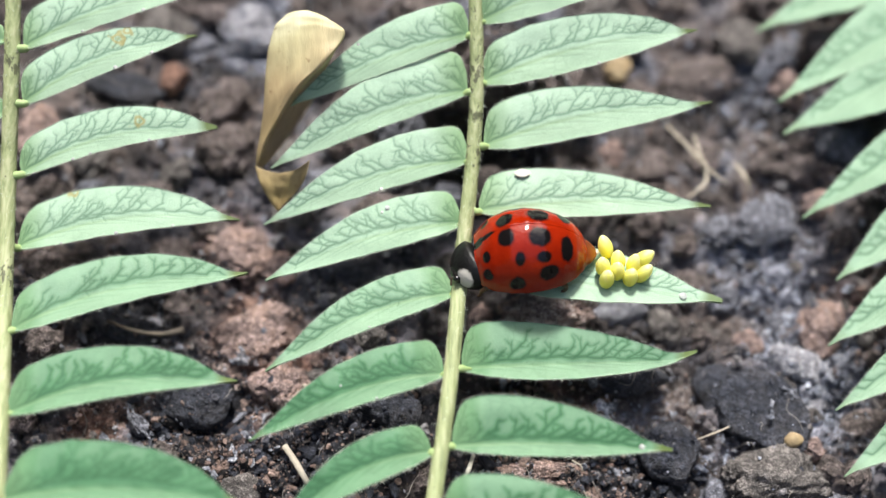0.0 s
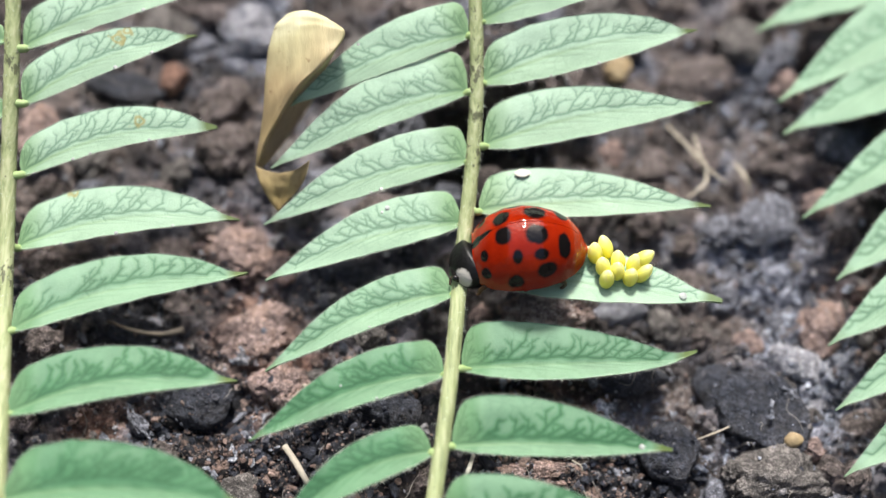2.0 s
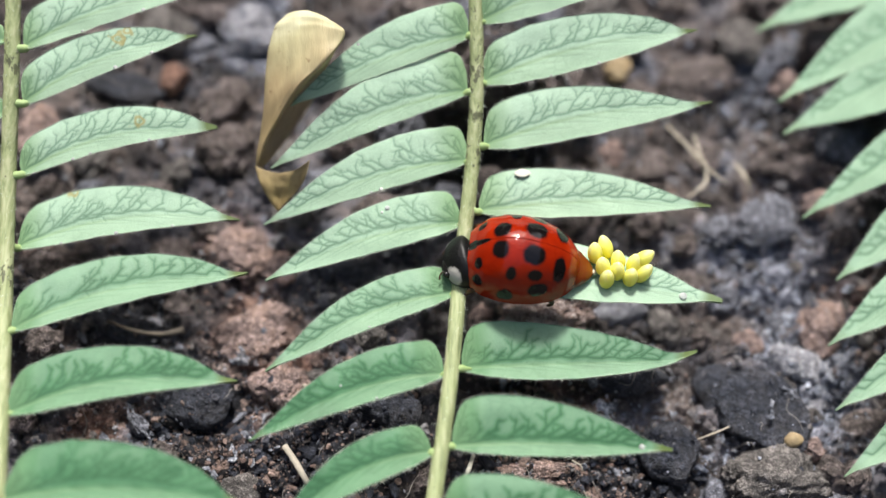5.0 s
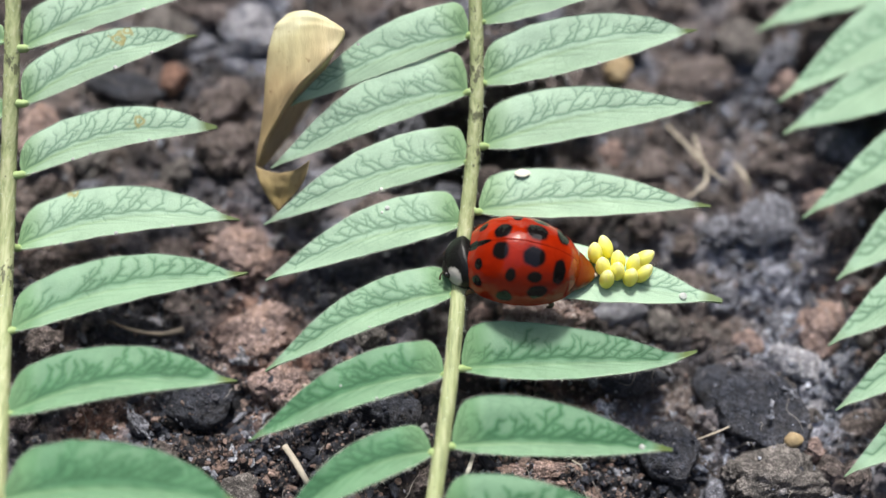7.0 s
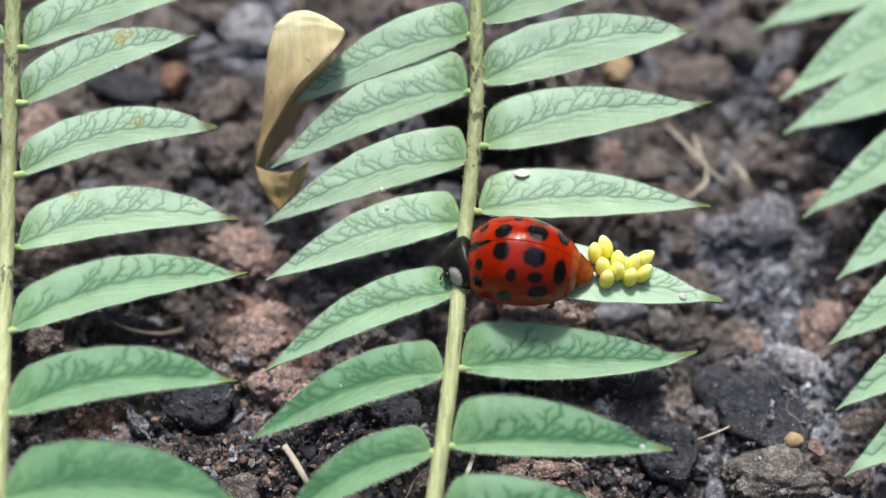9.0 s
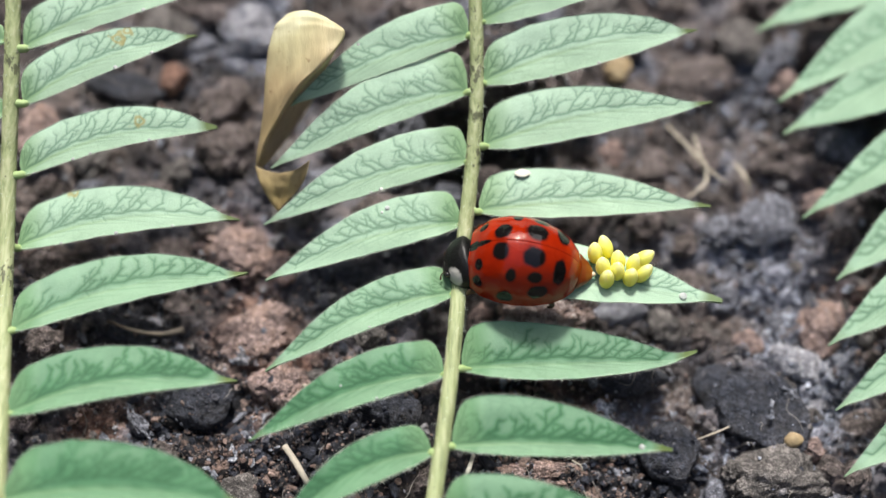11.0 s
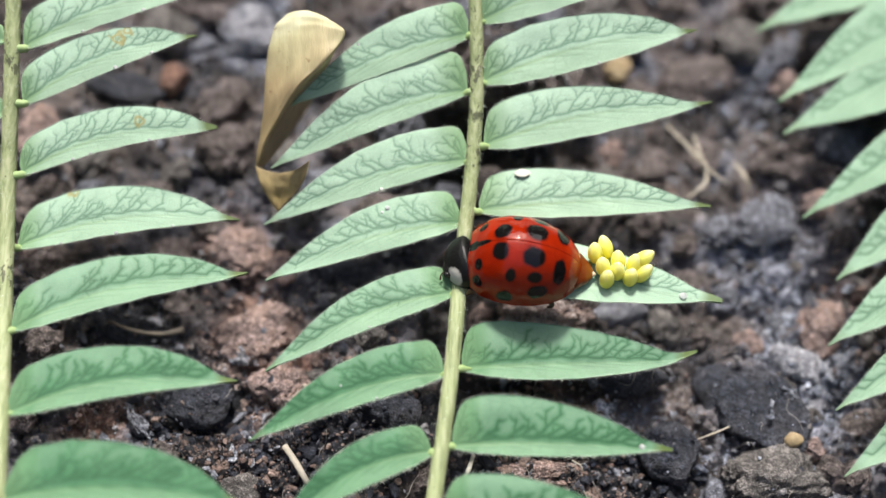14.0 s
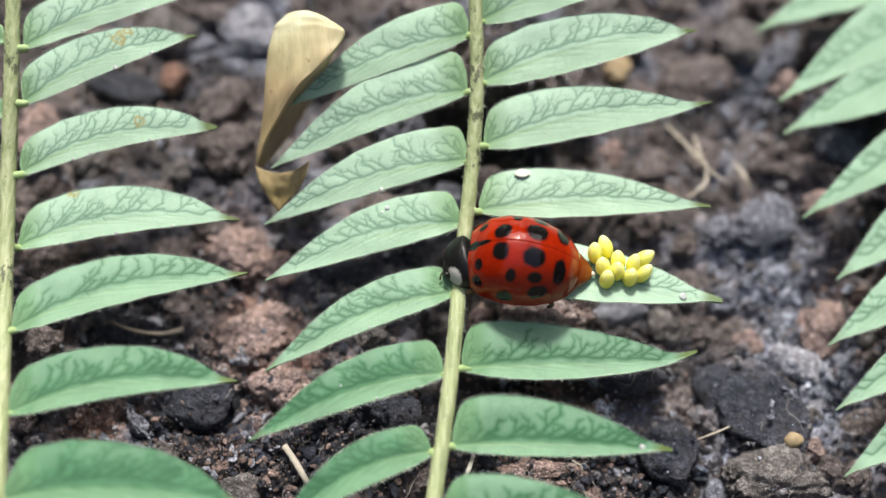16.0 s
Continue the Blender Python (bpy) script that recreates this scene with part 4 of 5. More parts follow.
leaflet(main_frond, (1.35, 8.16, 2.80), (-9.39, 4.51, 0.71), 2.36, 0.73, 0.55, seed=31, rise=0.38, form="sickle", tipage=0.35, fold=0.06, fresh_shade=0.1, skew=0.32, drops=((0.45, -0.95, 0.08), (0.6, -0.95, 0.06)))
leaflet(main_frond, (1.29, 4.62, 1.40), (-9.72, 1.57, -0.31), 2.00, 0.79, 0.61, seed=32, rise=0.34, form="sickle", tipage=0.35, fold=0.06, fresh_shade=0.1, skew=0.3, drops=((0.42, -0.95, 0.12), (0.47, -0.97, 0.08), (0.7, -0.95, 0.06)))
leaflet(main_frond, (0.97, 1.38, 0.29), (-9.50, -1.62, -0.60), 1.94, 0.85, 0.55, seed=33, rise=0.2, form="sickle", tipage=0.35, fold=0.08, fresh_shade=0.3, skew=0.15, drops=((0.33, 0.78, 0.15), (0.36, 0.7, 0.08)))
leaflet(main_frond, (0.54, -2.62, 0.05), (-9.18, -6.75, -0.60), 1.73, 0.85, 0.67, seed=34, rise=0, form="sickle", tipage=0.35, fold=0.12, fresh_shade=0.78, skew=0.2, drops=((0.45, -0.9, 0.07),))
leaflet(main_frond, (0.06, -7.07, 0.05), (-9.75, -10.45, -0.60), 1.88, 0.85, 0.61, seed=35, rise=0, form="sickle", tipage=0.35, fold=0.2, fresh_shade=1.2, skew=0.2, drops=((0.35, -0.9, 0.08), (0.5, 0.3, 0.06)))
leaflet(main_frond, (-0.56, -11.16, 0.05), (-8.39, -15.07, -0.60), 1.50, 0.91, 0.73, seed=36, rise=0, form="sickle", tipage=0.35, fold=0.22, fresh_shade=1.3, skew=0.2, drops=())
left_frond = frond("pale green frond lying beside the first", [(-23.29, 16.15, 6.76), (-23.22, 12.98, 5.49), (-23.24, 8.11, 3.55), (-23.31, 3.01, 1.50), (-22.90, -2.84, 0.58), (-22.01, -8.58, 1.16), (-21.15, -14.37, 1.74), (-20.55, -18.60, 2.16)], (0.40, 0.42, 0.44, 0.42), 6, ((0.25, 0.03), (0.55, 0.02)))
leaflet(left_frond, (-22.53, 9.97, 4.34), (-12.26, 13.27, 5.21), 1.82, 0.73, 0.55, seed=50, rise=0.38, fold=0.06, tipage=0.9, form="full", swell=1, hook=0, fresh_shade=0, drops=((0.62, -0.97, 0.12), (0.3, -0.97, 0.09), (0.8, -0.97, 0.08)))
leaflet(left_frond, (-22.53, 7.18, 3.22), (-13.31, 10.79, 4.22), 1.73, 0.73, 0.55, seed=51, rise=0.38, fold=0.06, tipage=0.9, form="full", swell=1, hook=0, fresh_shade=0, drops=((0.53, -0.97, 0.13), (0.74, -0.97, 0.11)), blots=[(0.60, 0.55, 0.07), (0.66, 0.85, 0.05)])
leaflet(left_frond, (-22.58, 3.61, 1.79), (-12.15, 6.00, 2.30), 1.67, 0.67, 0.85, seed=52, rise=0.32, fold=0.08, tipage=0.9, form="full", swell=0.6, hook=0.1, fresh_shade=0, drops=((0.27, -0.97, 0.1), (0.36, -0.97, 0.08), (0.66, -0.97, 0.1)), blots=[(0.63, 0.40, 0.065)])
leaflet(left_frond, (-22.67, -0.07, 0.36), (-10.94, 1.48, 0.49), 2.06, 0.85, 0.79, seed=53, rise=0.15, fold=0.1, tipage=0.9, form="full", swell=1, hook=0, fresh_shade=0.22, drops=((0.45, -0.97, 0.12), (0.7, -0.97, 0.08), (0.2, -0.97, 0.08)), blots=[(0.27, 0.97, 0.06)])
leaflet(left_frond, (-22.09, -4.97, 0.85), (-10.28, -1.65, 0.07), 2.06, 0.91, 0.79, seed=54, rise=-0.05, fold=0.16, tipage=0.9, form="full", swell=1, hook=0.2, fresh_shade=0.85, drops=())
leaflet(left_frond, (-21.53, -9.56, 1.31), (-10.37, -7.80, 0.68), 2.09, 0.91, 0.79, seed=55, rise=-0.1, fold=0.22, tipage=0.9, form="full", swell=0.95, hook=0.1, fresh_shade=1.15, drops=())
leaflet(left_frond, (-20.94, -13.96, 1.75), (-9.42, -14.13, 1.31), 2.42, 0.91, 0.55, seed=56, rise=-0.1, fold=0.25, tipage=0.9, form="full", swell=1, hook=0, fresh_shade=1.3, drops=())
leaflet(left_frond, (-23.51, 10.37, 4.50), (-34.04, 7.17, 2.77), 1.45, 0.73, 0.55, seed=70, rise=0.2, form="sickle", detail=(80, 21))
leaflet(left_frond, (-23.43, 6.67, 3.02), (-33.92, 3.18, 1.17), 1.45, 0.73, 0.55, seed=71, rise=0.2, form="sickle", detail=(80, 21))
leaflet(left_frond, (-23.35, 2.99, 1.54), (-33.75, -0.27, -0.07), 1.45, 0.73, 0.55, seed=72, rise=0.2, form="sickle", detail=(80, 21))
leaflet(left_frond, (-23.07, -1.17, 0.47), (-32.50, -4.98, 0.40), 1.45, 0.73, 0.55, seed=73, rise=0.2, form="sickle", detail=(80, 21))
right_frond = frond("blurred pale green frond at the edge of the soil", [(38.66, 25.17, -2.40), (37.00, 18.09, -2.40), (35.14, 9.97, -2.40), (33.45, 2.56, -2.40), (31.90, -4.23, -2.40), (30.47, -10.48, -2.40), (29.15, -16.24, -2.40)], (0.42, 0.44, 0.44, 0.42), 7)
leaflet(right_frond, (37.89, 22.89, -2.40), (19.49, 16.68, -3.80), 3.15, 2.00, 0.91, seed=80, form="sickle", tipage=0.3, fold=0.06, fresh_shade=0.68)
leaflet(right_frond, (36.99, 18.51, -2.40), (20.14, 11.23, -3.30), 3.70, 1.21, 1.03, seed=81, form="sickle", tipage=0.3, fold=0.06, fresh_shade=0.68)
leaflet(right_frond, (36.19, 14.67, -2.40), (20.22, 9.15, -3.50), 2.97, 1.94, 0.85, seed=82, form="sickle", tipage=0.3, fold=0.06, fresh_shade=0.68)
leaflet(right_frond, (35.16, 10.36, -2.40), (20.69, 3.58, -3.60), 2.42, 1.21, 0.85, seed=83, form="sickle", tipage=0.3, fold=0.06, fresh_shade=0.68)
leaflet(right_frond, (34.00, 5.08, -2.40), (22.19, -0.20, -3.80), 2.97, 1.15, 0.79, seed=84, form="sickle", tipage=0.3, fold=0.06, fresh_shade=0.62)
leaflet(right_frond, (32.92, 0.12, -2.40), (21.21, -4.13, -3.80), 2.67, 1.15, 0.91, seed=85, form="sickle", tipage=0.3, fold=0.06, fresh_shade=0.62)
leaflet(right_frond, (32.00, -3.74, -2.40), (21.08, -7.85, -3.80), 2.00, 1.09, 0.85, seed=86, form="sickle", tipage=0.3, fold=0.06, fresh_shade=0.62)
leaflet(right_frond, (31.18, -7.42, -2.40), (21.06, -11.45, -3.80), 2.00, 1.09, 0.79, seed=87, form="sickle", tipage=0.3, fold=0.06, fresh_shade=0.62)


def dry_leaf():
    """A dead leaf, curled along its length, and its tip, folded back over the soil."""
    left = spline([(-8.48, 11.96, 4.60), (-8.96, 11.47, 4.50), (-9.32, 10.72, 4.20), (-9.62, 9.47, 3.40), (-9.80, 7.34, 2.20), (-10.15, 5.91, 1.00), (-10.37, 4.95, 0.10)], 70)
    crest = spline([(-6.21, 11.41, 5.00), (-5.63, 10.83, 5.20), (-5.24, 10.24, 5.20), (-6.19, 8.83, 4.80), (-7.77, 7.77, 3.80), (-9.31, 6.20, 1.90), (-10.24, 5.04, 0.20)], 70)
    inner = spline([(-6.31, 11.55, 4.60), (-5.79, 10.96, 4.70), (-5.48, 10.44, 4.50), (-6.25, 9.45, 3.60), (-7.65, 10.26, -1.50), (-8.97, 8.43, -2.40), (-10.02, 5.01, -0.00)], 70)
    tip_left = spline([(-10.35, 4.94, 0.25), (-10.17, 4.28, -0.10), (-9.79, 3.63, -0.80), (-9.25, 3.00, -1.30)], 30)
    tip_right = spline([(-7.29, 4.90, 0.90), (-7.54, 4.21, 0.30), (-8.27, 3.64, -0.70), (-9.12, 2.97, -1.30)], 30)
    w = np.linspace(0, 1, 25)

    def crumple(i, amount):
        return amount * np.array([noise.noise((i * 0.10, z * 3.0, 4.0)) + 0.4 * noise.noise((i * 0.14, z * 8.0, 1.0)) for z in w])

    blade, tip = [], []
    for i in range(70):
        k = np.clip(w / 0.64, 0, 1)[:, None]
        j = np.clip((w - 0.64) / 0.36, 0, 1)[:, None]
        q = left[i] + (crest[i] - left[i]) * k + (inner[i] - crest[i]) * j
        q[:, 1] += 0.22 * np.sin(np.pi * k[:, 0]) * math.exp(-i / 16)
        q[:, 2] += 0.50 * np.sin(np.pi * k[:, 0]) * (1 - j[:, 0]) * (1 - i / 70) * min(1, 0.35 + i / 16) + crumple(i, 0.13)
        blade.append(q)
    for i in range(30):
        q = tip_left[i] + (tip_right[i] - tip_left[i]) * w[:, None]
        q[:, 2] += crumple(i + 80, 0.16) - 0.55 * np.sin(np.pi * w) * (1 - i / 30) + 0.10 * np.exp(-((1 - w) / 0.06) ** 2)
        q[:, 1] -= 0.30 * np.sin(np.pi * w) * math.exp(-i / 8)
        tip.append(q)
    leaf = tagged(new("dry_leaf"), "curled dry tan leaf caught among green leaflets", "leaf")
    for name, rows, label in (("blade", blade, "pale tan upper blade, rolled along one side"), ("curled_tip", tip, "browned tip folded over")):
        top = np.array(rows)
        rn, n = len(top), len(top) * 25
        v = np.vstack([top.reshape(-1, 3), top.reshape(-1, 3) - (0, 0, 0.09)])
        f = np.array(quads(rn, 25))
        ring = [i * 25 for i in range(rn)] + [(rn - 1) * 25 + j for j in range(1, 25)] + [i * 25 + 24 for i in range(rn - 2, -1, -1)] + list(range(23, 0, -1))
        rim = [[a, b, b + n, a + n] for a, b in zip(ring, ring[1:] + ring[:1])]
        sheet(name, v, f[:, ::-1].tolist() + (f + n).tolist() + rim, DRY, leaf, label)
    return leaf


dry_leaf()


def egg(at, lean):
    """One spindle-shaped egg standing on the leaflet; at: its middle (mm), lean: its long axis."""
    v, f = BALL3
    z = v[:, 2]
    w = v * np.array((0.395, 0.395, 0.67))
    w[:, :2] *= (1 - 0.12 * z - 0.10 * z * z)[:, None]
    ob = sheet("egg", w, f, EGG)
    q = Vector((0, 0, 1)).rotation_difference(Vector(lean))
    ob.matrix_world = Matrix.Translation(Vector(at) * MM) @ q.to_matrix().to_4x4()
    return tagged(ob, "glossy bright yellow insect egg standing on a leaflet", "egg", group="clutch of eggs")


egg((8.58, -0.29, 0.90), (-0.3, 0.7, 0.62))
egg((9.21, -1.11, 0.90), (-0.1, 0.5, 0.85))
egg((8.40, -1.41, 0.85), (-0.15, 0.3, 0.95))
egg((9.13, -1.67, 0.85), (0, 0.25, 0.97))
egg((8.59, -2.06, 0.70), (0.05, 0.25, 0.97))
egg((9.84, -1.96, 0.70), (0.1, 0.2, 0.97))
egg((10.04, -1.28, 0.85), (0.1, 0.45, 0.88))
egg((10.54, -1.02, 1.00), (0.8, 0.42, 0.42))
egg((10.51, -1.73, 0.70), (0.6, 0.35, 0.7))
new_egg = egg((8.02, -0.65, 0.90), (-0.1, 0.5, 0.85))


# ---------------------------------------------------------------- the ladybird (x forward, y to its left)
DOME_T = (0, 0.06, 0.15, 0.3, 0.45, 0.6, 0.75, 0.87, 0.95, 1.0)
DOME_W = (0.56, 0.74, 0.89, 0.985, 1.0, 0.955, 0.835, 0.65, 0.42, 0.09)
DOME_H = (0.36, 0.56, 0.77, 0.95, 1.0, 0.955, 0.83, 0.65, 0.43, 0.08)
SPOTS = [(0.099, 56.9, 0.29, 0.31), (0.106, 29.7, 0.31, 0.32), (0.264, 75.9, 0.50, 0.50), (0.379, 47.2, 0.26, 0.40), (0.352, 17.5, 0.42, 0.42),
         (0.556, 72.4, 0.62, 0.55), (0.585, 47.8, 0.42, 0.32), (0.623, 28.3, 0.57, 0.46), (0.785, 57.9, 0.36, 0.68)]


def dome(t, phi):
    k = np.ones(9) / 9
    grid = np.linspace(0, 1, 201)
    w = np.convolve(np.pad(np.interp(grid, DOME_T, DOME_W), 4, mode="edge"), k, mode="valid")
    h = np.convolve(np.pad(np.interp(grid, DOME_T, DOME_H), 4, mode="edge"), k, mode="valid")
    return np.stack([3.0 - 6.05 * t, 2.45 * np.interp(t, grid, w) * np.cos(phi), 2.9 * np.interp(t, grid, h) * np.sin(phi)], -1)


def elytron(parent, side):
    n, m = 150, 84
    t, phi = np.meshgrid(np.linspace(0, 1, n) ** 0.95, np.radians(np.linspace(4, 90, m)), indexing="ij")
    v = dome(t.ravel(), phi.ravel())
    v[:, 2] -= 0.007 * np.exp(-(v[:, 1] / 0.03) ** 2)
    v[:, 1] = np.maximum(v[:, 1], 0.006)
    rim = np.exp(-((phi.ravel() - 0.07) / 0.08) ** 2)
    v[:, 1] += 0.03 * rim
    mask = np.zeros(len(v))
    for st, sp, rx, ra in SPOTS:
        c = dome(np.array([st]), np.array([radians(sp)]))[0]
        wob = 1 + np.array([0.16 * noise.noise((p[0] * 2.4, p[1] * 2.4 + side, p[2] * 2.4 + sp)) + 0.07 * noise.noise((p[0] * 7, p[1] * 7, p[2] * 7 + sp)) for p in v])
        d = np.sqrt(((v[:, 0] - c[0]) / rx) ** 2 + ((v[:, 1] - c[1]) ** 2 + (v[:, 2] - c[2]) ** 2) / ra ** 2) / wob
        mask = np.maximum(mask, np.clip((1.12 - d) / 0.26, 0, 1))
    d = np.sqrt(((v[:, 0] - 2.55) / 0.62) ** 2 + (v[:, 1] / (0.16 + 0.10 * (v[:, 0] > 2.6))) ** 2)
    mask = np.maximum(mask, np.clip((1.10 - d) / 0.18, 0, 1))
    rear = np.clip((t.ravel() - 0.80) / 0.2, 0, 1) * 0.8
    inner = v * np.array((0.97, 0.95, 0.95))
    inner[:, 1] = np.maximum(inner[:, 1], 0.006)
    v, inner = v * (1, side, 1), inner * (1, side, 1)
    f = np.array(quads(n, m))
    k = n * m
    if side < 0:
        f = f[:, ::-1]
    ring = [i * m for i in range(n)] + [(n - 1) * m + j for j in range(1, m)] + [i * m + m - 1 for i in range(n - 2, -1, -1)] + list(range(m - 2, 0, -1))
    edge = [[a, b, b + k, a + k] for a, b in zip(ring, ring[1:] + ring[:1])]
    return sheet("wing_case", np.vstack([v, inner]), f.tolist() + (f[:, ::-1] + k).tolist() + edge, WING, parent,
                 "glossy red wing case with nine black spots", values={"spot": np.r_[mask, mask], "rear": np.r_[rear, rear]})


def pronotum_material():
    m, nt, b = graph("black_and_cream_shield")
    spot = nt.nodes.new("ShaderNodeAttribute")
    spot.attribute_name = "spot"
    col = blend(nt, spot.outputs["Fac"], (0.005, 0.005, 0.005), (0.55, 0.53, 0.48))
    nt.links.new(col, b.inputs["Base Color"])
    b.inputs["Roughness"].default_value = 0.42
    b.inputs["Specular IOR Level"].default_value = 0.3
    relief(nt, b, grain(nt, local(nt), 3200, 4), 0.6, 0.00006)
    return m


def blob(name, at, size, material, parent, label="", level=3, turn=(0, 0, 0)):
    v, f = {2: BALL2, 3: BALL3, 4: BALL4}[level]
    w = (v * np.array(size)) @ np.array(Euler([radians(a) for a in turn]).to_matrix()).T
    return sheet(name, w + np.array(at), f, material, parent, label)


def ladybird():
    root = tagged(new("ladybird"), "red ladybird with black spots laying eggs on a leaflet", "ladybird")
    elytron(root, 1)
    elytron(root, -1)
    # shield behind the head
    v, f = BALL5
    w = v * np.array((1.40, 1.50, 1.10))
    w[:, 0] = np.where(w[:, 0] < 0, w[:, 0] * 0.35, w[:, 0])
    w[:, 2] = np.where(w[:, 2] < 0, w[:, 2] * 0.6, w[:, 2])
    w += np.array((2.95, 0, 0.10))
    mask = np.zeros(len(w))
    for s in (1, -1.5):
        d = np.sqrt(((w[:, 0] - 3.80) / 0.45) ** 2 + ((w[:, 1] - s * 0.85) / 0.50) ** 2 + ((w[:, 2] - (0.71 if s > 0 else 0.1)) / 0.60) ** 2)
        mask = np.maximum(mask, np.clip((1.06 - d) / 0.12, 0, 1))
    bow_down = np.array(Euler((0, radians(20), radians(20))).to_matrix())
    w = (w - (2.9, 0, 0.3)) @ bow_down.T + (2.95, 0.26, 0.16)
    sheet("pronotum", w, f, pronotum_material(), root, "black shield with cream side patches", values={"spot": mask})
    head = blob("head", (3.80, 0.60, -0.10), (0.52, 0.74, 0.42), BLACK, root, "small black head")
    for s in (1, -1):
        blob("eye", (3.98, 0.62 + s * 0.62, 0.08), (0.2, 0.16, 0.2), BLACK, head, level=2)
        va, fa = tube([(4.15, 0.62 + s * 0.4, 0.0), (4.3, 0.62 + s * 0.6, -0.1), (4.3, 0.62 + s * 0.8, -0.25)], (0.04, 0.035, 0.06), 6, 10)
        sheet("antenna", va, fa, LEG, head, "short brown antenna")
    blob("belly", (-0.2, 0, 0.12), (2.75, 2.05, 0.42), LEG, root, "dark brown underside")
    # ringed abdomen that reaches out behind the wing cases
    n, m = 46, 28
    x = np.linspace(-1.2, -3.78, n)
    u = np.linspace(0, 1, n)
    r = 1.85 * (1 - u) ** 0.60 * (1 + 0.05 * np.abs(np.sin(u * 20))) + 0.06
    a = np.linspace(0, 2 * np.pi, m, endpoint=False)
    w = np.stack([np.repeat(x, m), (r[:, None] * np.cos(a)).ravel(), (0.50 - 0.42 * u[:, None] + 0.50 * r[:, None] * np.sin(a)).ravel()], -1)
    tail = sheet("abdomen", w, quads(n, m, True), BELLY, root, "amber ringed abdomen stretched out behind")
    blob("ovipositor", (-3.74, 0, 0.10), (0.17, 0.15, 0.12), MEMBRANE, tail, "pale soft tip")
    for s in (1, -1):
        for x0, x1 in ((2.0, 2.7), (0.3, 0.2), (-1.2, -1.7)):
            va, fa = tube([(x0, s * 1.1, 0.15), ((x0 + x1) / 2, s * 1.8, 0.1), (x1, s * 1.95, -0.14), (x1 + 0.10, s * 1.98, -0.44), (x1 + 0.26, s * 2.0, -0.48)], (0.2, 0.19, 0.12, 0.09, 0.07), 8, 20)
            sheet("leg", va, fa, LEG, root, "short dark brown leg")
    return root, tail


beetle, abdomen = ladybird()


# ---------------------------------------------------------------- litter and drops
def rod(name, label, points, radii, material, category, sides=8, rough=0.05, seed=1, flat=1.0):
    v, f = tube(points, radii, sides, None, rough, seed, flat)
    return tagged(sheet(name, v, f, material), label, category)


rod("straw", "short flat piece of pale straw on the soil", [(-8.50, -9.58, -4.30), (-7.79, -10.60, -4.38), (-7.12, -11.68, -4.46)], (0.17, 0.19, 0.15), STRAW, "straw", flat=0.5)
# a torn strip of bark, simplified to a thin rod
rod("twig", "thin grey brown strip of torn bark on dark soil", [(-18.75, -2.49, -4.14), (-17.25, -3.09, -4.08), (-15.65, -3.34, -4.05), (-14.46, -3.00, -4.23)], (0.10, 0.12, 0.15, 0.22), TWIG, "twig", rough=0.1)
rod("dry_fibre", "pale dry plant fibre lying on the soil", [(13.96, 11.49, -6.37), (15.31, 9.44, -6.04), (15.90, 8.04, -5.80), (15.85, 7.10, -5.85), (14.71, 6.22, -6.15)], (0.09, 0.12, 0.14, 0.12, 0.06), STRAW, "fibre", flat=0.6)
rod("dry_fibre", "pale dry plant fibre crossing another", [(15.57, 10.72, -6.31), (15.77, 8.53, -5.61), (16.30, 7.80, -5.71), (17.29, 7.30, -6.23)], (0.08, 0.12, 0.12, 0.05), STRAW, "fibre", flat=0.6)
rod("dry_fibre", "brownish dry fibre half buried", [(18.02, 8.96, -6.75), (18.46, 7.91, -6.42), (18.82, 7.22, -6.80)], (0.10, 0.16, 0.08), STRAW, "fibre", flat=0.6)
rod("rootlet", "short bent pale rootlet", [(6.96, -10.15, -5.24), (7.41, -10.52, -5.04), (7.53, -10.93, -5.23)], (0.04, 0.05, 0.03), STRAW, "root")
rod("rootlet", "thin pale rootlet on dark soil", [(-17.18, -7.25, -4.38), (-16.75, -8.34, -3.95), (-15.75, -9.18, -3.95), (-15.58, -9.94, -4.32)], (0.05, 0.09, 0.10, 0.05), ASH, "root")
rod("straw", "pale chip of straw beside brown soil", [(-8.81, -5.96, -4.46), (-8.19, -6.05, -4.49), (-7.42, -6.17, -4.62)], (0.06, 0.09, 0.05), STRAW, "straw", flat=0.6)
rod("straw", "bent pale stalk on dark stone", [(13.89, -8.96, -5.35), (14.70, -8.72, -5.10), (15.66, -8.25, -5.37)], (0.05, 0.07, 0.04), STRAW, "straw")
rod("straw", "whitish flat chip standing in the soil", [(1.65, -9.86, -5.19), (1.39, -10.75, -4.73), (1.15, -11.26, -4.89)], (0.10, 0.14, 0.08), CREAM, "straw", flat=0.6)


def root_hairs():
    """Fine pale fibres that lie about in the soil."""
    rng = np.random.default_rng(21)
    vs, fs, off = [], [], 0
    for k in range(300):
        x, y = rng.uniform(-30, 30), rng.uniform(-20, 22)
        a, L = rng.uniform(0, 6.28), rng.uniform(0.5, 2.2)
        pts = []
        for q in range(4):
            pts.append((x, y, rest(x, y)[0] + 0.12 + 0.2 * rng.random()))
            x, y, a = x + L / 3 * math.cos(a), y + L / 3 * math.sin(a), a + rng.normal() * 0.7
        v, f = tube(pts, (0.014, 0.022, 0.014), 4, 8)
        vs.append(v)
        fs += [[i + off for i in q] for q in f]
        off += len(v)
    ob = sheet("root_fibres", np.vstack(vs), fs, FIBRE)
    tagged(ob, "fine pale root fibres strewn in the soil", "fibres", kind="stuff")


root_hairs()


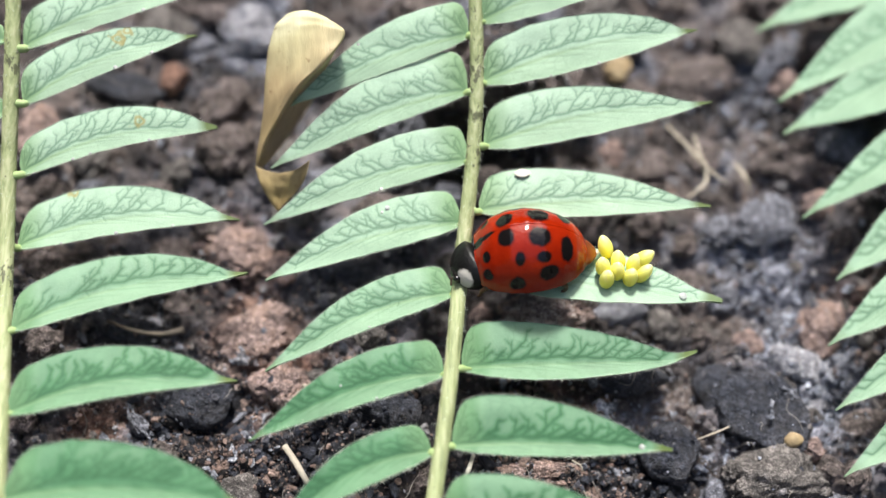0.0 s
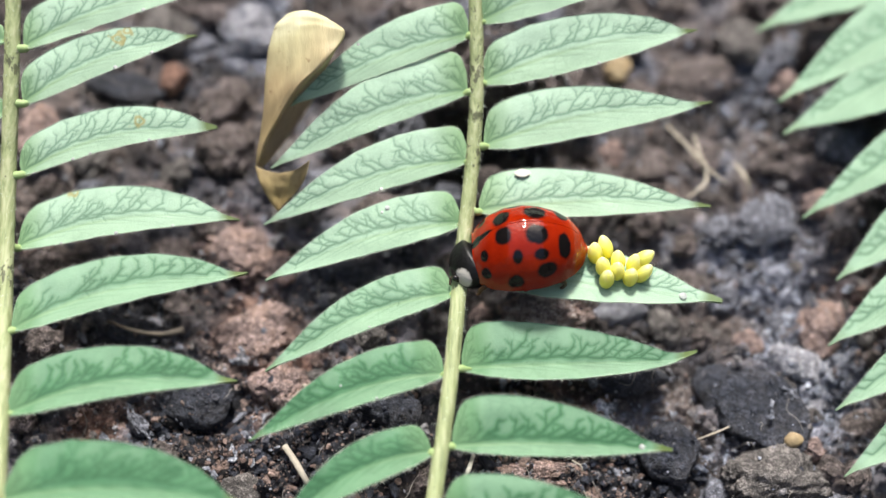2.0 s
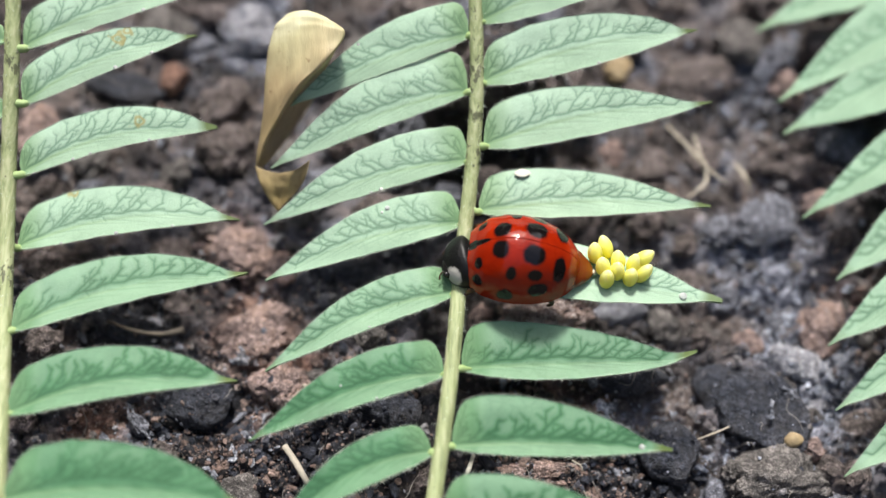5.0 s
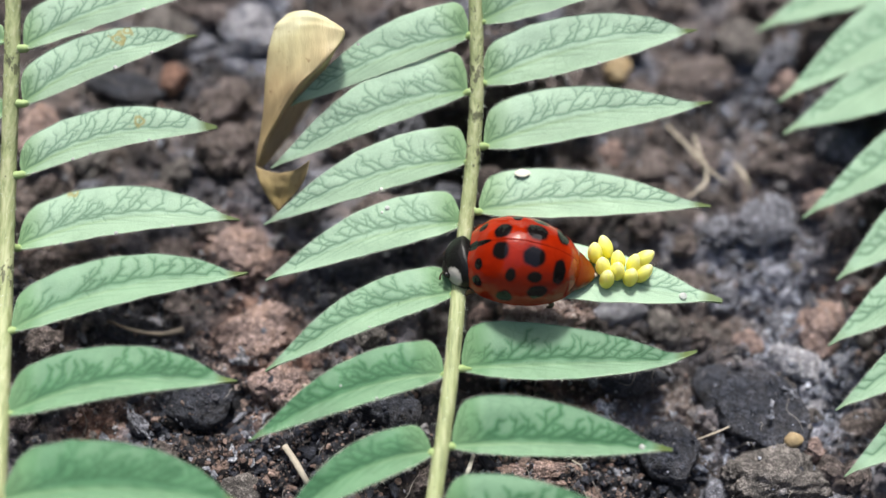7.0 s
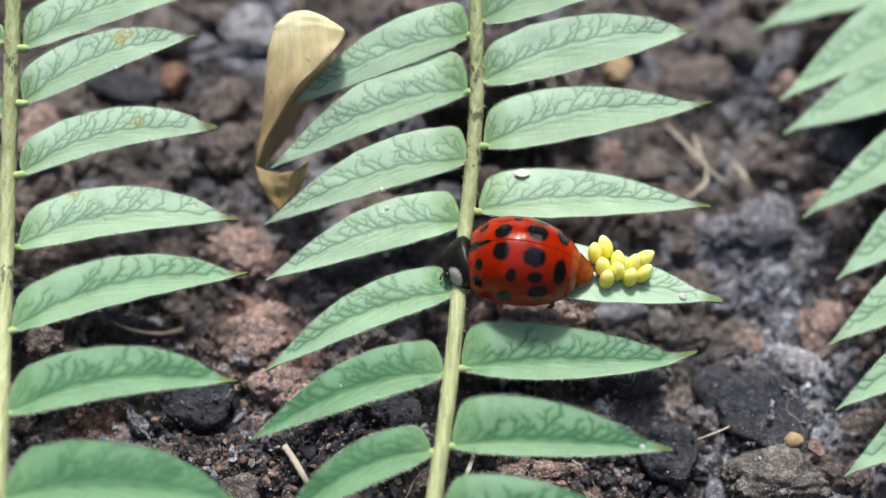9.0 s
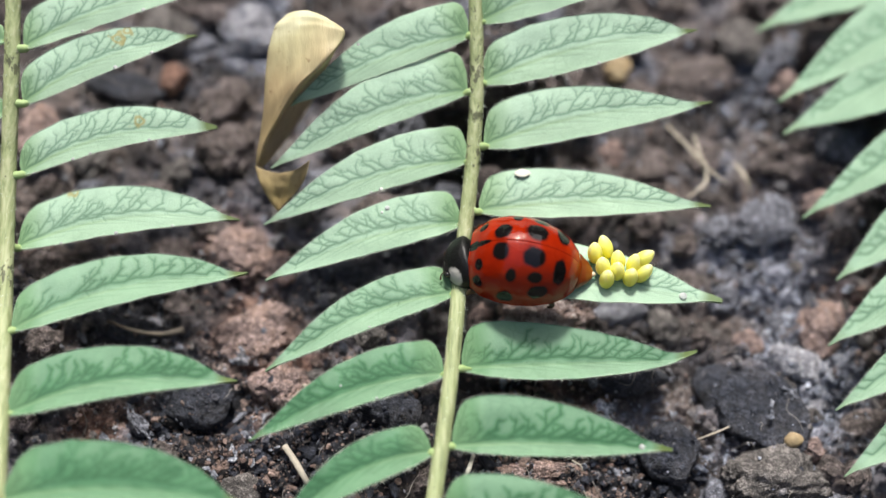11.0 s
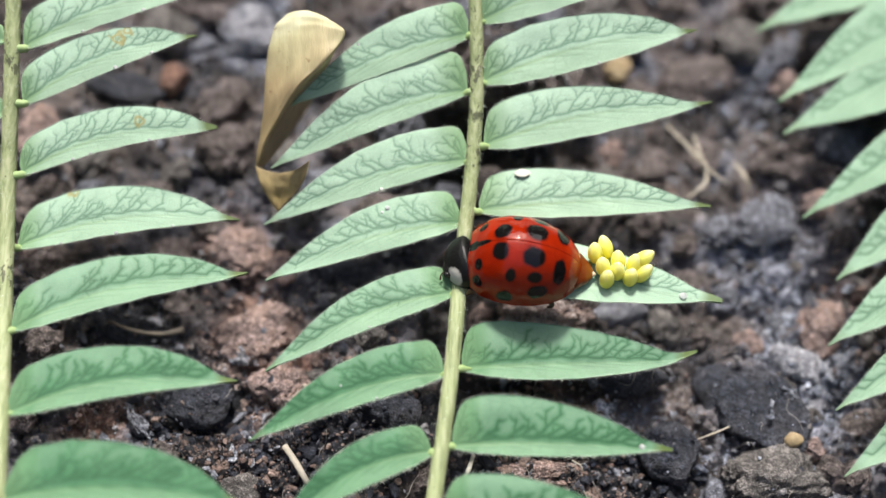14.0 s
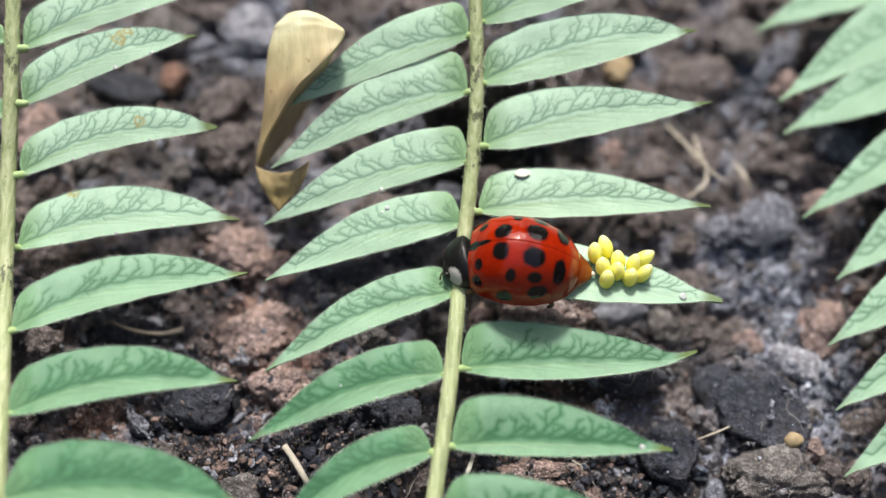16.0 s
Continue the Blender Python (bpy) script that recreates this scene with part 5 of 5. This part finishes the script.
def motions():
    bug = [
        (0.0, (4.66, -0.69, 0.48, 12.5, 1.5, 182.6)), (0.5, (4.62, -0.62, 0.48, 12.8, 2.0, 183.2)), (1.0, (4.57, -0.55, 0.48, 12.3, 2.6, 183.5)),
        (2.0, (4.57, -0.54, 0.48, 12.2, 2.8, 183.6)), (2.5, (4.55, -0.53, 0.47, 12.1, 3.1, 183.6)), (2.6, (4.49, -0.52, 0.48, 12.1, 4.2, 183.4)),
        (2.7, (4.25, -0.48, 0.48, 11.5, 7.0, 182.0)), (2.8, (3.95, -0.50, 0.48, 10.0, 5.6, 181.3)), (2.9, (3.95, -0.71, 0.46, 8.1, 1.2, 178.5)),
        (3.0, (4.10, -0.98, 0.45, 7.2, -1.3, 176.0)), (3.2, (4.15, -1.02, 0.46, 5.5, -2.0, 175.0)), (3.5, (4.26, -1.06, 0.47, 3.5, -1.8, 174.0)),
        (4.0, (4.27, -1.05, 0.48, 1.4, -2.5, 173.6)), (6.5, (4.29, -1.18, 0.50, 1.3, -1.9, 171.7)), (8.5, (4.34, -1.18, 0.50, 0.6, -1.3, 171.6)),
        (11.5, (4.34, -1.18, 0.50, 0.5, -1.2, 171.5)), (14.0, (4.33, -1.17, 0.50, 0.4, -1.3, 171.6)), (16.0, (4.32, -1.16, 0.50, 0.2, -1.5, 171.7))]
    walk(beetle, [(t, pose(x * MM, y * MM, z * MM, a, b, c)) for t, (x, y, z, a, b, c) in bug])
    # the abdomen draws in and stretches out
    reach = [(0.0, 0.28), (0.5, 0.32), (1.0, 0.45), (1.6, 0.6), (2.5, 0.65), (2.7, 0.9), (2.95, 0.95), (3.2, 0.35), (3.5, 0.25), (4.0, 0.2), (6.5, 0.0), (8.0, 0.05), (9.0, 0.1), (11.5, 0.18), (14.0, 0.15), (16.0, 0.18)]
    walk(abdomen, [(t, pose(d * MM, 0, 0)) for t, d in reach])
    # the newest egg comes out of the abdomen and stays on the leaflet
    end = new_egg.matrix_world.copy()
    inside = end.copy()
    inside.translation = end.translation + Vector((-0.85, -0.1, -0.1)) * MM
    part_way = end.copy()
    part_way.translation = end.translation + Vector((-0.3, 0, 0)) * MM
    walk(new_egg, [(0.0, inside), (0.4, inside), (0.8, part_way), (1.3, end), (16.0, end)])


motions()
